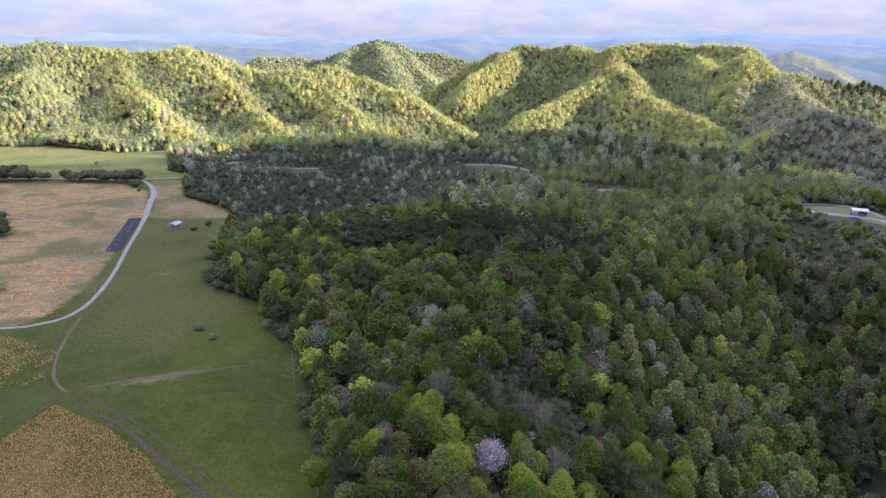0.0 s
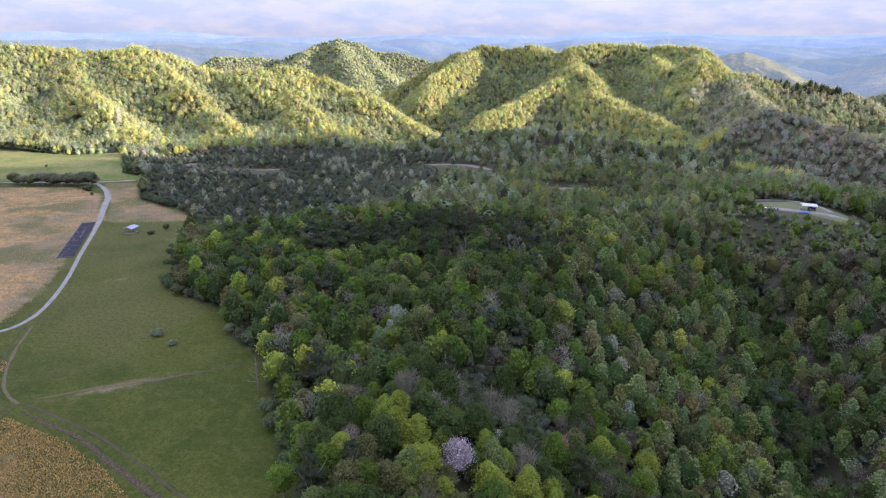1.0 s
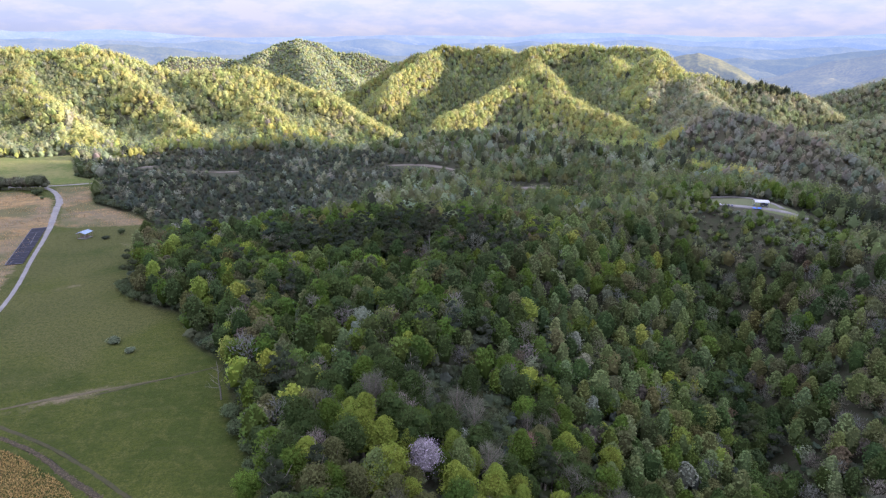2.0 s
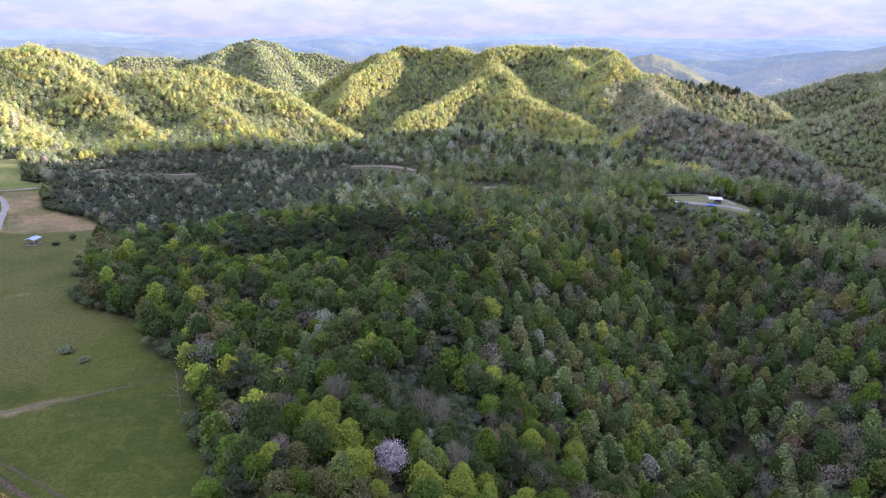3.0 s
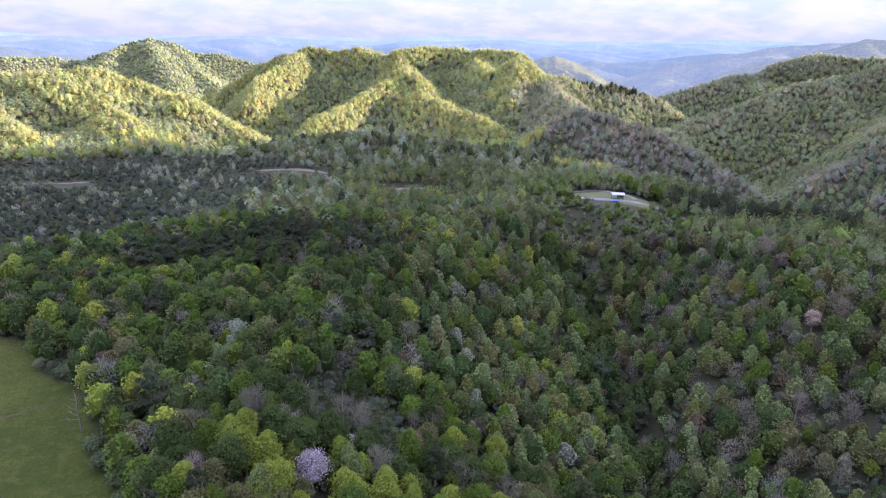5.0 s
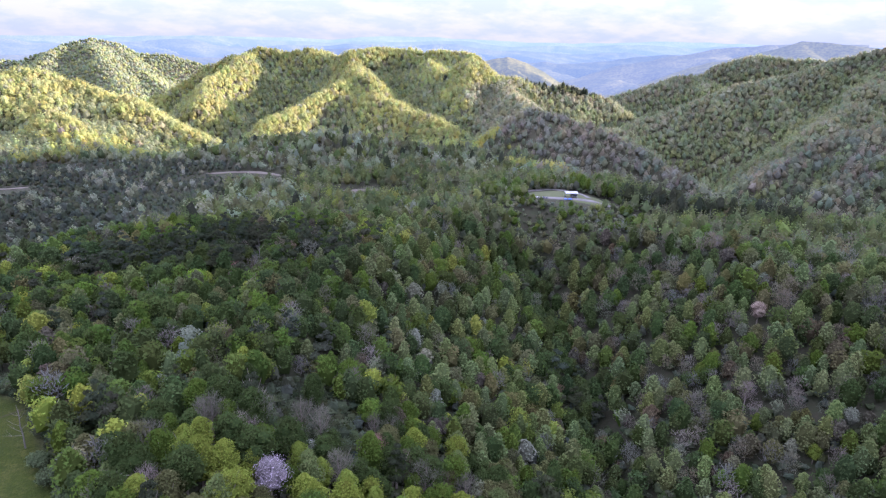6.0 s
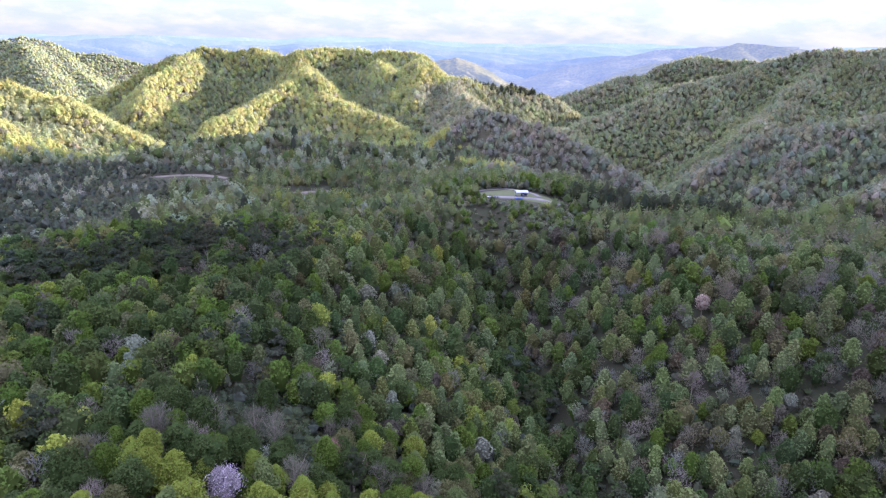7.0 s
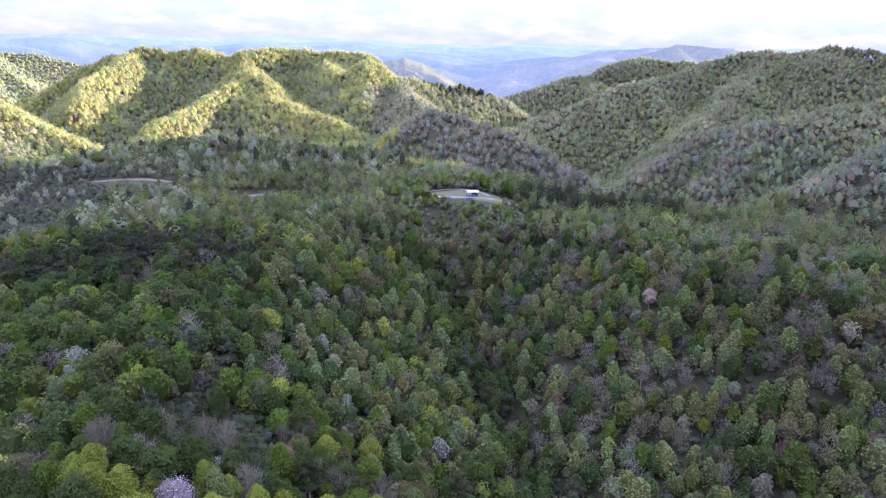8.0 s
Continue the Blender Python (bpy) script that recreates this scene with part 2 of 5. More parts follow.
# ridge lines (x, y, height of the crest) with the steepness of their sides
RIDGES = [
    # wooded hill behind the fields
    (0.62, [(-519, 771, 74), (-471, 767, 77), (-410, 767, 74), (-366, 767, 69), (-307, 771, 72), (-261, 767, 64),
         (-231, 766, 55), (-204, 763, 47), (-152, 755, 58), (-128, 744, 56), (-97, 729, 44), (-59, 703, 28), (-23, 675, 17),
         (3, 650, 8), (27, 624, 0)]),
    # its spurs
    (0.66, [(-478, 769, 76), (-432, 673, 53), (-405, 640, 27)]),
    (0.66, [(-386, 769, 72), (-334, 699, 49), (-283, 629, 25), (-255, 590, 11)]),
    (0.66, [(-302, 773, 71), (-245, 714, 48), (-192, 652, 23), (-150, 591, 3)]),
    (0.66, [(-135, 745, 57), (-110, 681, 32), (-79, 615, 11), (-61, 572, -2)]),
    (0.66, [(-52, 698, 25), (-27, 629, 5), (-15, 585, -6)]),
    # conical peak in the distance
    (0.55, [(-512, 1830, 39), (-434, 1881, 34), (-347, 1919, 37), (-292, 1938, 51), (-246, 1955, 76), (-188, 1961, 87),
         (-130, 1956, 73), (-72, 1939, 51), (0, 1900, 47)]),
    (0.5, [(-79, 1928, 48), (-11, 1900, 40), (57, 1869, 29), (99, 1847, 17)]),
    # its spurs
    (0.55, [(-196, 1960, 85), (-153, 1743, 43), (-117, 1556, 5), (-81, 1398, -32)]),
    (0.55, [(-146, 1955, 73), (-87, 1778, 30), (-39, 1640, 1), (-14, 1520, -21)]),
    (0.55, [(-262, 1947, 67), (-280, 1717, 23), (-298, 1531, -7)]),
    # central massif
    (0.84, [(-15, 1010, 12), (0, 1015, 24), (30, 1020, 43), (76, 1017, 63), (100, 1010, 72), (128, 1002, 77), (191, 966, 76),
         (218, 940, 71), (236, 920, 76), (272, 921, 84), (298, 918, 87), (331, 896, 83), (354, 876, 77), (376, 845, 74),
         (381, 821, 71)]),
    # its main spur
    (0.84, [(236, 920, 76), (224, 840, 53), (214, 786, 52), (220, 728, 36), (227, 678, 24), (241, 620, 12), (255, 576, 3)]),
    (0.84, [(214, 786, 52), (164, 757, 31), (128, 724, 18), (102, 692, 10), (77, 655, 1)]),
    (0.84, [(114, 1006, 76), (69, 927, 54), (43, 869, 38), (16, 790, 17)]),
    # shoulder with dark trees
    (0.7, [(323, 846, 64), (323, 786, 50), (348, 753, 63), (371, 726, 52), (398, 717, 47), (441, 703, 38), (472, 695, 33),
         (507, 682, 24)]),
    (0.85, [(348, 753, 63), (322, 700, 40), (300, 655, 22)]),
    # shaded knoll
    (0.8, [(371, 720, 50), (351, 652, 39), (337, 590, 29), (326, 539, 23), (330, 501, 22), (336, 460, 18), (342, 425, 12),
         (342, 385, 1), (342, 351, -7), (344, 335, -11)]),
    (0.8, [(326, 539, 23), (292, 530, 14), (253, 511, 1)]),
    # long ridges across the valley
    (0.75, [(531, 717, 17), (573, 725, 28), (604, 727, 33), (660, 734, 47), (700, 726, 56), (744, 718, 67), (781, 702, 74)]),
    (0.75, [(711, 714, 62), (774, 685, 78), (803, 660, 74), (822, 619, 79)]),
    (0.75, [(466, 599, -5), (510, 608, 3), (542, 610, 10), (602, 617, 26), (657, 620, 38), (699, 598, 50), (753, 586, 71),
         (788, 578, 85), (814, 562, 88), (841, 532, 91), (865, 503, 98), (888, 474, 105), (898, 441, 97), (920, 421, 92)]),
    (0.75, [(841, 532, 91), (756, 503, 58), (687, 482, 33), (640, 470, 13)]),
    (0.78, [(391, 351, -18), (405, 351, -11), (440, 349, 3), (484, 343, 19), (513, 328, 25), (550, 308, 33), (579, 297, 40),
         (633, 282, 52)]),
    (0.78, [(513, 328, 25), (464, 307, 10), (435, 295, -4)]),
    (0.75, [(355, 201, 5), (393, 194, 17), (436, 187, 31), (476, 183, 42)]),
    # invented high ridge out of view, added to keep the evening sun off the plateau
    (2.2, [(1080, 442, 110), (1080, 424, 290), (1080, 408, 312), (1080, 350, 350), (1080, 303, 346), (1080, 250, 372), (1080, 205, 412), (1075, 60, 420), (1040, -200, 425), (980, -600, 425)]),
    (0.6, [(-519, 771, 71), (-800, 700, 80), (-1100, 520, 74)]),
]
PLATEAU = [(-2500, -900), (330, -900), (345, -300), (345, 100), (335, 180), (300, 240), (262, 290), (275, 340), (255, 400), (225, 470),
           (235, 530), (120, 590), (20, 600), (-60, 640), (-300, 660), (-450, 720), (-2500, 740)]
RAVINE = [(172, 284, -4), (164, 266, -14), (156, 243, -26), (146, 200, -40), (135, 175, -47), (127, 146, -53), (120, 124, -57), (116, 100, -61),
          (110, 0, -72), (140, -300, -90)]
FIELD = [(-21, 107), (-31, 131), (-37, 150), (-44, 172), (-56, 184), (-64, 207), (-81, 218), (-93, 235), (-99, 271), (-106, 319),
         (-122, 342), (-155, 369), (-167, 400), (-170, 428), (-201, 456), (-226, 516), (-241, 553), (-282, 536), (-336, 549), (-366, 570),
         (-700, 578), (-700, -300), (-12, -300), (-12, 60)]


def height(x, y):
    x, y = np.asarray(x, float), np.asarray(y, float)
    d, _ = line_distance(x, y, PLATEAU + PLATEAU[:1])
    inn = inside(x, y, PLATEAU)
    z = np.where(inn, 0.0, -np.minimum(d * 0.5, 75.0))
    far = np.clip((np.hypot(x, y) - 380) / 300, 0, 1)
    wx, wy = x + far * 15 * fbm(x + 300, y, 90, 3), y + far * 15 * fbm(x, y + 900, 90, 3)
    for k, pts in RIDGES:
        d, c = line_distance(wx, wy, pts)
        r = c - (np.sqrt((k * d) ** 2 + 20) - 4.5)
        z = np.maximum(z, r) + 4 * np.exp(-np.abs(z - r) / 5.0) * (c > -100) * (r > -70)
    d, b = line_distance(x, y, RAVINE)
    v = b + np.sqrt((0.52 * d) ** 2 + 9) - 3 + 3 * np.maximum(d - 130, 0) - 9 * np.exp(-(d / 12) ** 2)
    z = np.where(v < z + 3, np.minimum(z, v), z)
    out = np.clip((np.hypot(x, y) - 2000) / 1200, 0, 1)
    z = z + out * 18 * fbm(x, y, 500, 4) + 7.5 * np.exp(-((x - 208) ** 2 + (y - 306) ** 2) / 45.0 ** 2)
    z = z + 12 * np.exp(-((x - 95) / 85) ** 2 - ((y - 525) / 55) ** 2) - 16 * np.exp(-((x + 5) / 38) ** 2 - ((y - 605) / 55) ** 2)
    calm = 1 - inside(x, y, FIELD) * 0.8
    return z + calm * (1.2 * fbm(x, y, 60, 3) + far * (5 * fbm(x, y, 70, 4) - 34 * np.maximum(0.22 - np.abs(fbm(x + 500, y + 200, 130, 2)), 0)))


def mesh_object(name, verts, faces, mat, parent=None, attrs=(), smooth=False):
    """One mesh from arrays. attrs: name, type and values on points."""
    me = bpy.data.meshes.new(name)
    verts, faces = np.asarray(verts, np.float32), np.asarray(faces, np.int32)
    me.vertices.add(len(verts))
    me.vertices.foreach_set("co", verts.ravel())
    k = faces.shape[1]
    me.loops.add(faces.size)
    me.loops.foreach_set("vertex_index", faces.ravel())
    me.polygons.add(len(faces))
    me.polygons.foreach_set("loop_start", np.arange(0, faces.size, k, dtype=np.int32))
    me.update(calc_edges=True)
    me.polygons.foreach_set("use_smooth", np.full(len(faces), smooth))
    for an, kind, vals in attrs:
        a = me.attributes.new(an, kind, "POINT")
        a.data.foreach_set("color" if kind == "FLOAT_COLOR" else "value", np.asarray(vals, np.float32).ravel())
    me.materials.append(mat)
    ob = new(name, me)
    ob.parent = parent
    return ob


# dry meadows, in plan
DRY = [[(-143, 186), (-133, 199), (-137, 229), (-147, 262), (-157, 300), (-160, 330), (-172, 352), (-186, 385), (-215, 408), (-300, 408), (-700, 400),
        (-700, 186)],
       [(-154, 322), (-113, 324), (-124, 343), (-157, 370), (-170, 398), (-176, 418), (-198, 418), (-184, 390), (-170, 362)],
       [(-101, 105), (-106, 122), (-101, 142), (-81, 131), (-68, 121), (-53, 105), (-40, 80), (-90, 70)],
       [(-180, 178), (-140, 182), (-118, 172), (-112, 156), (-124, 140), (-190, 130)]]
BARE = [[(-97, 149, 0.3), (-80, 155.5, 0.7), (-72, 159, 0.5), (-48, 164, 0.15)], [(-150, 215, 0), (-112, 240, 0.5), (-108, 246, 0)],
        [(-119, 296, 0.2), (-112, 290, 0.5), (-106, 289, 0)], [(-180, 345, 0.3), (-150, 352, 0.9), (-140, 340, 0.5)]]


SKYLINE = {}


def make_ground():
    # rings that widen with distance, closer together in the open country ahead
    az = np.radians(np.concatenate([np.arange(-48, 82, 0.5), np.arange(82, 312, 4.0)]))
    rad = np.concatenate([[0.0], np.geomspace(14, 4900, 360)])
    A, Rr = np.meshgrid(az, rad)
    x, y = Rr * np.sin(A), Rr * np.cos(A)
    z = height(x, y)
    rise = (z[1:] + 9 - EYE[2]) / rad[1:, None]
    SKYLINE.update(az=az[:260], rad=rad[1:], top=np.maximum.accumulate(rise, axis=0)[:, :260])
    na, nr = len(az), len(rad)
    i, j = np.meshgrid(np.arange(nr - 1), np.arange(na), indexing="ij")
    q = np.stack([i * na + j, i * na + (j + 1) % na, (i + 1) * na + (j + 1) % na, (i + 1) * na + j], -1).reshape(-1, 4)[:, ::-1]
    x, y = x.ravel(), y.ravel()
    dry = np.zeros(x.shape)
    for poly, full in zip(DRY, (1.0, 1.0, 0.62, 0.6)):
        d, _ = line_distance(x, y, poly + poly[:1])
        sd = np.where(inside(x, y, poly), d, -d)
        dry = np.maximum(dry, full * np.clip(0.5 + sd / 10, 0, 1))
    lane, _ = line_distance(x, y, [(-150, 200), (-150, 262), (-166, 320), (-190, 390)])
    green = np.clip((262 - y) / 22, 0, 1) * np.clip((lane - 6) / 14, 0, 1) * np.where(y > 150, 1.3, 1.4)
    dry = dry * (1 - np.clip(green * (0.5 + 0.6 * fbm(x, y, 34, 3)), 0, 1))
    field = inside(x, y, FIELD)
    fd, _ = line_distance(x, y, FIELD + FIELD[:1])
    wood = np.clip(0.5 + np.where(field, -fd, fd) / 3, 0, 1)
    bare = np.zeros(x.shape)
    for pts in BARE:
        d, v = line_distance(x, y, pts)
        bare = np.maximum(bare, v * np.exp(-(d / 3.2) ** 2))
    # the open mask follows distance alone, from 480 to 640 m
    ob = mesh_object("ground", np.stack([x, y, z.ravel()], -1), q, M_GROUND,
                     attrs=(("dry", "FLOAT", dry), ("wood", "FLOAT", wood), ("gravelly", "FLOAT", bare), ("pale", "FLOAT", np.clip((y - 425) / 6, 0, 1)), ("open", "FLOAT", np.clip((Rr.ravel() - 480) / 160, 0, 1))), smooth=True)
    return tagged(ob, "rolling ground of mown grass, dry meadow and wooded hills", "ground", kind="structure")


make_ground()


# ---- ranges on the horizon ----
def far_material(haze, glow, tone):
    """Wooded slopes; the haze of the air before them is painted in as emission."""
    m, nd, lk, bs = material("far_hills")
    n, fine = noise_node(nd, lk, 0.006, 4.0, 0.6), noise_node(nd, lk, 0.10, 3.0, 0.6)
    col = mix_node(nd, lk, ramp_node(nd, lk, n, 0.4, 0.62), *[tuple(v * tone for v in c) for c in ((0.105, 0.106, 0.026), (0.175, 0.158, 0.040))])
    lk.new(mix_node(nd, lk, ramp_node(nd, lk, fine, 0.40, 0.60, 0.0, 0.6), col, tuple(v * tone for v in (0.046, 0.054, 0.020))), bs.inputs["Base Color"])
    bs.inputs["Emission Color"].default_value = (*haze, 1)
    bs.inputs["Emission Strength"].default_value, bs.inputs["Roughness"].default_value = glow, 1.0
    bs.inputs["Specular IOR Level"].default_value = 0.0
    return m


def make_range(dist, low, high, haze, seed, glow, size, line=None, reach=0.13, tone=0.32):
    """A far range: spurs run down from an uneven crest, or from a crest through line (x, y, z)."""
    az = np.radians(np.arange(-60, 100, 0.16))
    if line:
        la = np.array([math.atan2(p[0], p[1]) for p in line])
        az = np.radians(np.arange(np.degrees(la[0]), np.degrees(la[-1]), 0.1))
    steps = np.linspace(0, 1, 26)
    A, U = np.meshgrid(az, steps)
    arc = A * dist
    crest = low + (high - low) * np.clip(0.5 + 1.1 * fbm(arc + seed * 977, arc * 0 + seed * 71, size, 5), 0, 1)
    if line:
        crest = np.interp(A, la, [p[2] for p in line]) + 6 * fbm(arc, arc * 0 + seed, 70, 3)
    bend = arc - U * size * 0.8 + 0.25 * size * fbm(arc + 77 * seed, U * dist * 0.2, size, 2)
    spur = 1 - np.abs(fbm(bend + seed * 313, bend * 0, size * 0.45, 2)) * 2.2
    z = crest - (crest + 75) * U * (1 - 0.6 * spur * np.sin(np.pi * U) ** 0.7) + 4 * fbm(arc, U * 900 + seed * 50, 45, 3) * (U > 0)
    r = dist - U * dist * reach
    v = np.stack([r * np.sin(A), r * np.cos(A), z], -1).reshape(-1, 3)
    na = len(az)
    i, j = np.meshgrid(np.arange(len(steps) - 1), np.arange(na - 1), indexing="ij")
    q = np.stack([i * na + j, i * na + j + 1, (i + 1) * na + j + 1, (i + 1) * na + j], -1).reshape(-1, 4)
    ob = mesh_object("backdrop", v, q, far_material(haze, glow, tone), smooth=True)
    tagged(ob, "distant blue wooded ranges under a pale sky", "distant hills", kind="structure")


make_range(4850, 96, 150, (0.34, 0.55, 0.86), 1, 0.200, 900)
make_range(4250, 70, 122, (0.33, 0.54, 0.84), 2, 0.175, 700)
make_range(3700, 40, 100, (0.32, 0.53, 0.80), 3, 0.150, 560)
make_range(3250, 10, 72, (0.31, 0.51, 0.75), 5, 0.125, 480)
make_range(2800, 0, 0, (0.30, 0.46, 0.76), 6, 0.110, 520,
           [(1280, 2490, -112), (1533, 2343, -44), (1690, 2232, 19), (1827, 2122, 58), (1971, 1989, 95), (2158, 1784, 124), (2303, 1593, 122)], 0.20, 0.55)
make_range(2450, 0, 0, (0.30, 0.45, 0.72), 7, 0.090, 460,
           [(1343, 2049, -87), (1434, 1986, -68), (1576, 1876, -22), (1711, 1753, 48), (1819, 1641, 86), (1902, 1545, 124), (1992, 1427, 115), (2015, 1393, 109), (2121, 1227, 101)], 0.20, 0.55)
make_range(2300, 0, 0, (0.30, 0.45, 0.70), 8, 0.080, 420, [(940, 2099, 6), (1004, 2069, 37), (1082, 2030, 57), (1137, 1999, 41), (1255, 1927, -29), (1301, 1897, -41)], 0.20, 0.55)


# ---- trees ----
rng = np.random.RandomState(5)
T_GOLD = (1 + 5 ** 0.5) / 2
_ICO_V = np.array([(-1, T_GOLD, 0), (1, T_GOLD, 0), (-1, -T_GOLD, 0), (1, -T_GOLD, 0), (0, -1, T_GOLD), (0, 1, T_GOLD), (0, -1, -T_GOLD),
                   (0, 1, -T_GOLD), (T_GOLD, 0, -1), (T_GOLD, 0, 1), (-T_GOLD, 0, -1), (-T_GOLD, 0, 1)]) / math.hypot(1, T_GOLD)
_ICO_F = np.array([(a, b, c) for a in range(12) for b in range(a + 1, 12) for c in range(b + 1, 12)
                   if max(np.linalg.norm(_ICO_V[a] - _ICO_V[b]), np.linalg.norm(_ICO_V[b] - _ICO_V[c]),
                          np.linalg.norm(_ICO_V[a] - _ICO_V[c])) < 1.1])
for _n, (_a, _b, _c) in enumerate(_ICO_F):
    if np.dot(np.cross(_ICO_V[_b] - _ICO_V[_a], _ICO_V[_c] - _ICO_V[_a]), _ICO_V[_a]) < 0:
        _ICO_F[_n] = (_a, _c, _b)


def cards(points, normals, size, r, corners=3, loose=0.38):
    """Small ragged leaf clumps, one face each, turned roughly along the normals."""
    n = len(points)
    nn = normals + r.normal(0, loose, (n, 3))
    nn /= np.linalg.norm(nn, axis=1)[:, None] + 1e-9
    t = np.cross(nn, r.normal(0, 1, (n, 3)))
    t /= np.linalg.norm(t, axis=1)[:, None] + 1e-9
    b = np.cross(nn, t)
    ang = np.arange(corners) * 2 * np.pi / corners
    s = (size * r.uniform(0.65, 1.35, n))[:, None]
    out = []
    for k in ang:
        w = s * r.uniform(0.7, 1.25, (n, 1))
        out.append(points + t * np.cos(k) * w + b * np.sin(k) * w)
    v = np.stack(out, 1).reshape(-1, 3)
    return v, np.arange(n * corners).reshape(n, corners)


def lobes(kind, h, w, r, count):
    """Centres and radii of the rounded masses that make up a crown of height h (above ground) and width w."""
    c = []
    if kind == "cone":
        for k in range(count):
            u = (k + 0.5) / count
            rad = w * 0.5 * (1 - u) ** 0.65 * (0.55 + 0.45 * min(1, u * 5 + 0.4))
            a = k * 2.4 + r.uniform(0, 1)
            off = rad * 0.45
            c.append((off * math.cos(a), off * math.sin(a), h * (0.28 + 0.64 * u), rad * 0.85 + 0.25, (rad * 0.85 + 0.25) * 1.15))
    elif kind == "pine":
        for k in range(count):
            u = (k + 0.5) / count
            rad = w * 0.5 * (1 - 0.75 * u) * r.uniform(0.6, 1.0)
            a = k * 2.4 + r.uniform(0, 1)
            c.append((rad * 0.7 * math.cos(a), rad * 0.7 * math.sin(a), h * (0.4 + 0.55 * u), rad * 0.7, rad * 0.45))
    elif kind == "shrub":
        for k in range(count):
            a, d = k * 2.4, w * 0.30 * math.sqrt((k + 0.3) / count)
            rad = w * r.uniform(0.22, 0.34)
            c.append((d * math.cos(a), d * math.sin(a), h * r.uniform(0.38, 0.62), rad, min(rad, h * 0.38)))
    else:
        for k in range(count):
            u = (k + 0.5) / count
            a, d = k * 2.4 + r.uniform(0, 0.6), w * 0.27 * math.sin(math.pi * (0.12 + 0.80 * u)) * r.uniform(0.7, 1.2)
            rad = w * r.uniform(0.25, 0.35) * (1.1 - 0.35 * u)
            c.append((d * math.cos(a), d * math.sin(a), h * (0.42 + 0.46 * u), rad, rad * r.uniform(0.8, 1.05)))
    return np.array(c)


def crown_arrays(kind, h, w, r, count, per_lobe, size, core=True, loose=0.38):
    """Crown as faces of three corners: cores and leaf clumps over them; also how bright each
    point is beside the leaves (cores are darkened to paint the shade inside the crown)."""
    vs, fs, at = [], [], 0
    if kind == "ovate":
        n = count * per_lobe
        u = r.uniform(0, 1, n) ** 0.8
        a = r.uniform(0, 2 * np.pi, n)
        ph = r.uniform(0, 6.28, 3)

        def girth(u, a):
            base = np.clip(u, 0.02, 1) ** 0.5 * (1 - u) ** 0.72 * 1.72
            return w * 0.5 * base * (1 + 0.20 * np.sin(2 * a + ph[0] + 4 * u) + 0.16 * np.sin(3 * a + ph[1] - 9 * u) + 0.10 * np.sin(5 * a + ph[2] + 15 * u))

        rad = girth(u, a) * r.uniform(0.76, 1.16, n)
        pos = np.stack([rad * np.cos(a), rad * np.sin(a), h * (0.20 + 0.80 * u)], -1)
        nrm = np.stack([np.cos(a), np.sin(a), 0.25 + 0.9 * u], -1)
        nrm /= np.linalg.norm(nrm, axis=1)[:, None]
        if core:
            ring, lev = 7, (0.0, 0.15, 0.4, 0.68, 0.93)
            uu, aa = np.meshgrid(np.array(lev), np.arange(ring) * 2 * np.pi / ring, indexing="ij")
            g = (girth(uu, aa) * 0.84).ravel()
            vs.append(np.stack([g * np.cos(aa.ravel()), g * np.sin(aa.ravel()), h * (0.20 + 0.80 * uu.ravel())], -1))
            f = []
            for i in range(len(lev) - 1):
                for j in range(ring):
                    p, q = i * ring + j, i * ring + (j + 1) % ring
                    f += [(p, q, q + ring), (p, q + ring, p + ring)]
            fs.append(np.array(f))
            at = len(vs[0])
        v, f = cards(pos, nrm, size, r, loose=loose)
        vs.append(v), fs.append(f + at)
        inner_shade = [np.full(at, 0.6), np.ones(len(v))]
        return np.concatenate(vs), np.concatenate(fs), np.concatenate(inner_shade)
    inner_shade = []
    for x, y, z, rad, rz in lobes(kind, h, w, r, count):
        if core:
            v = _ICO_V * np.array([rad, rad, rz]) * r.uniform(0.62, 0.9, (12, 1)) + (x, y, z)
            vs.append(v), fs.append(_ICO_F + at), inner_shade.append(np.full(12, 0.85 if kind == "pine" else 0.6))
            at += 12
        p = r.normal(0, 1, (per_lobe, 3))
        p[:, 2] = np.abs(p[:, 2]) * 0.9 - 0.25 * r.rand(per_lobe)
        p /= np.linalg.norm(p, axis=1)[:, None]
        pos = p * np.array([rad, rad, rz]) * r.uniform(0.78, 1.2, (per_lobe, 1)) + (x, y, z)
        v, f = cards(pos, p, size, r, loose=loose)
        vs.append(v), fs.append(f + at), inner_shade.append(np.ones(len(v)))
        at += len(v)
    return np.concatenate(vs), np.concatenate(fs), np.concatenate(inner_shade)


def blob_arrays(shape, h, w, r):
    """A closed crown swollen into several rounded masses, open below."""
    v, f = _ICO_V, _ICO_F
    bumps = r.normal(0, 1, (7, 3)) + (0, 0, 0.5)
    bumps /= np.linalg.norm(bumps, axis=1)[:, None]
    near = (v @ bumps.T).max(axis=1)
    rad = 0.62 + 0.30 * np.exp(-((1 - near) / 0.14) ** 2) + r.uniform(-0.13, 0.13, len(v))
    up = np.clip(v[:, 2], 0, 1)
    slim = 1.08 - (0.62 if shape == "ovate" else 0.45 if shape == "pine" else 0.22) * up
    out = v * rad[:, None] * np.stack([w * 0.56 * slim, w * 0.56 * slim, np.full(len(v), h * 0.54)], -1) + (0, 0, h * 0.48)
    return out, f[v[f].mean(axis=1)[:, 2] > -0.75]


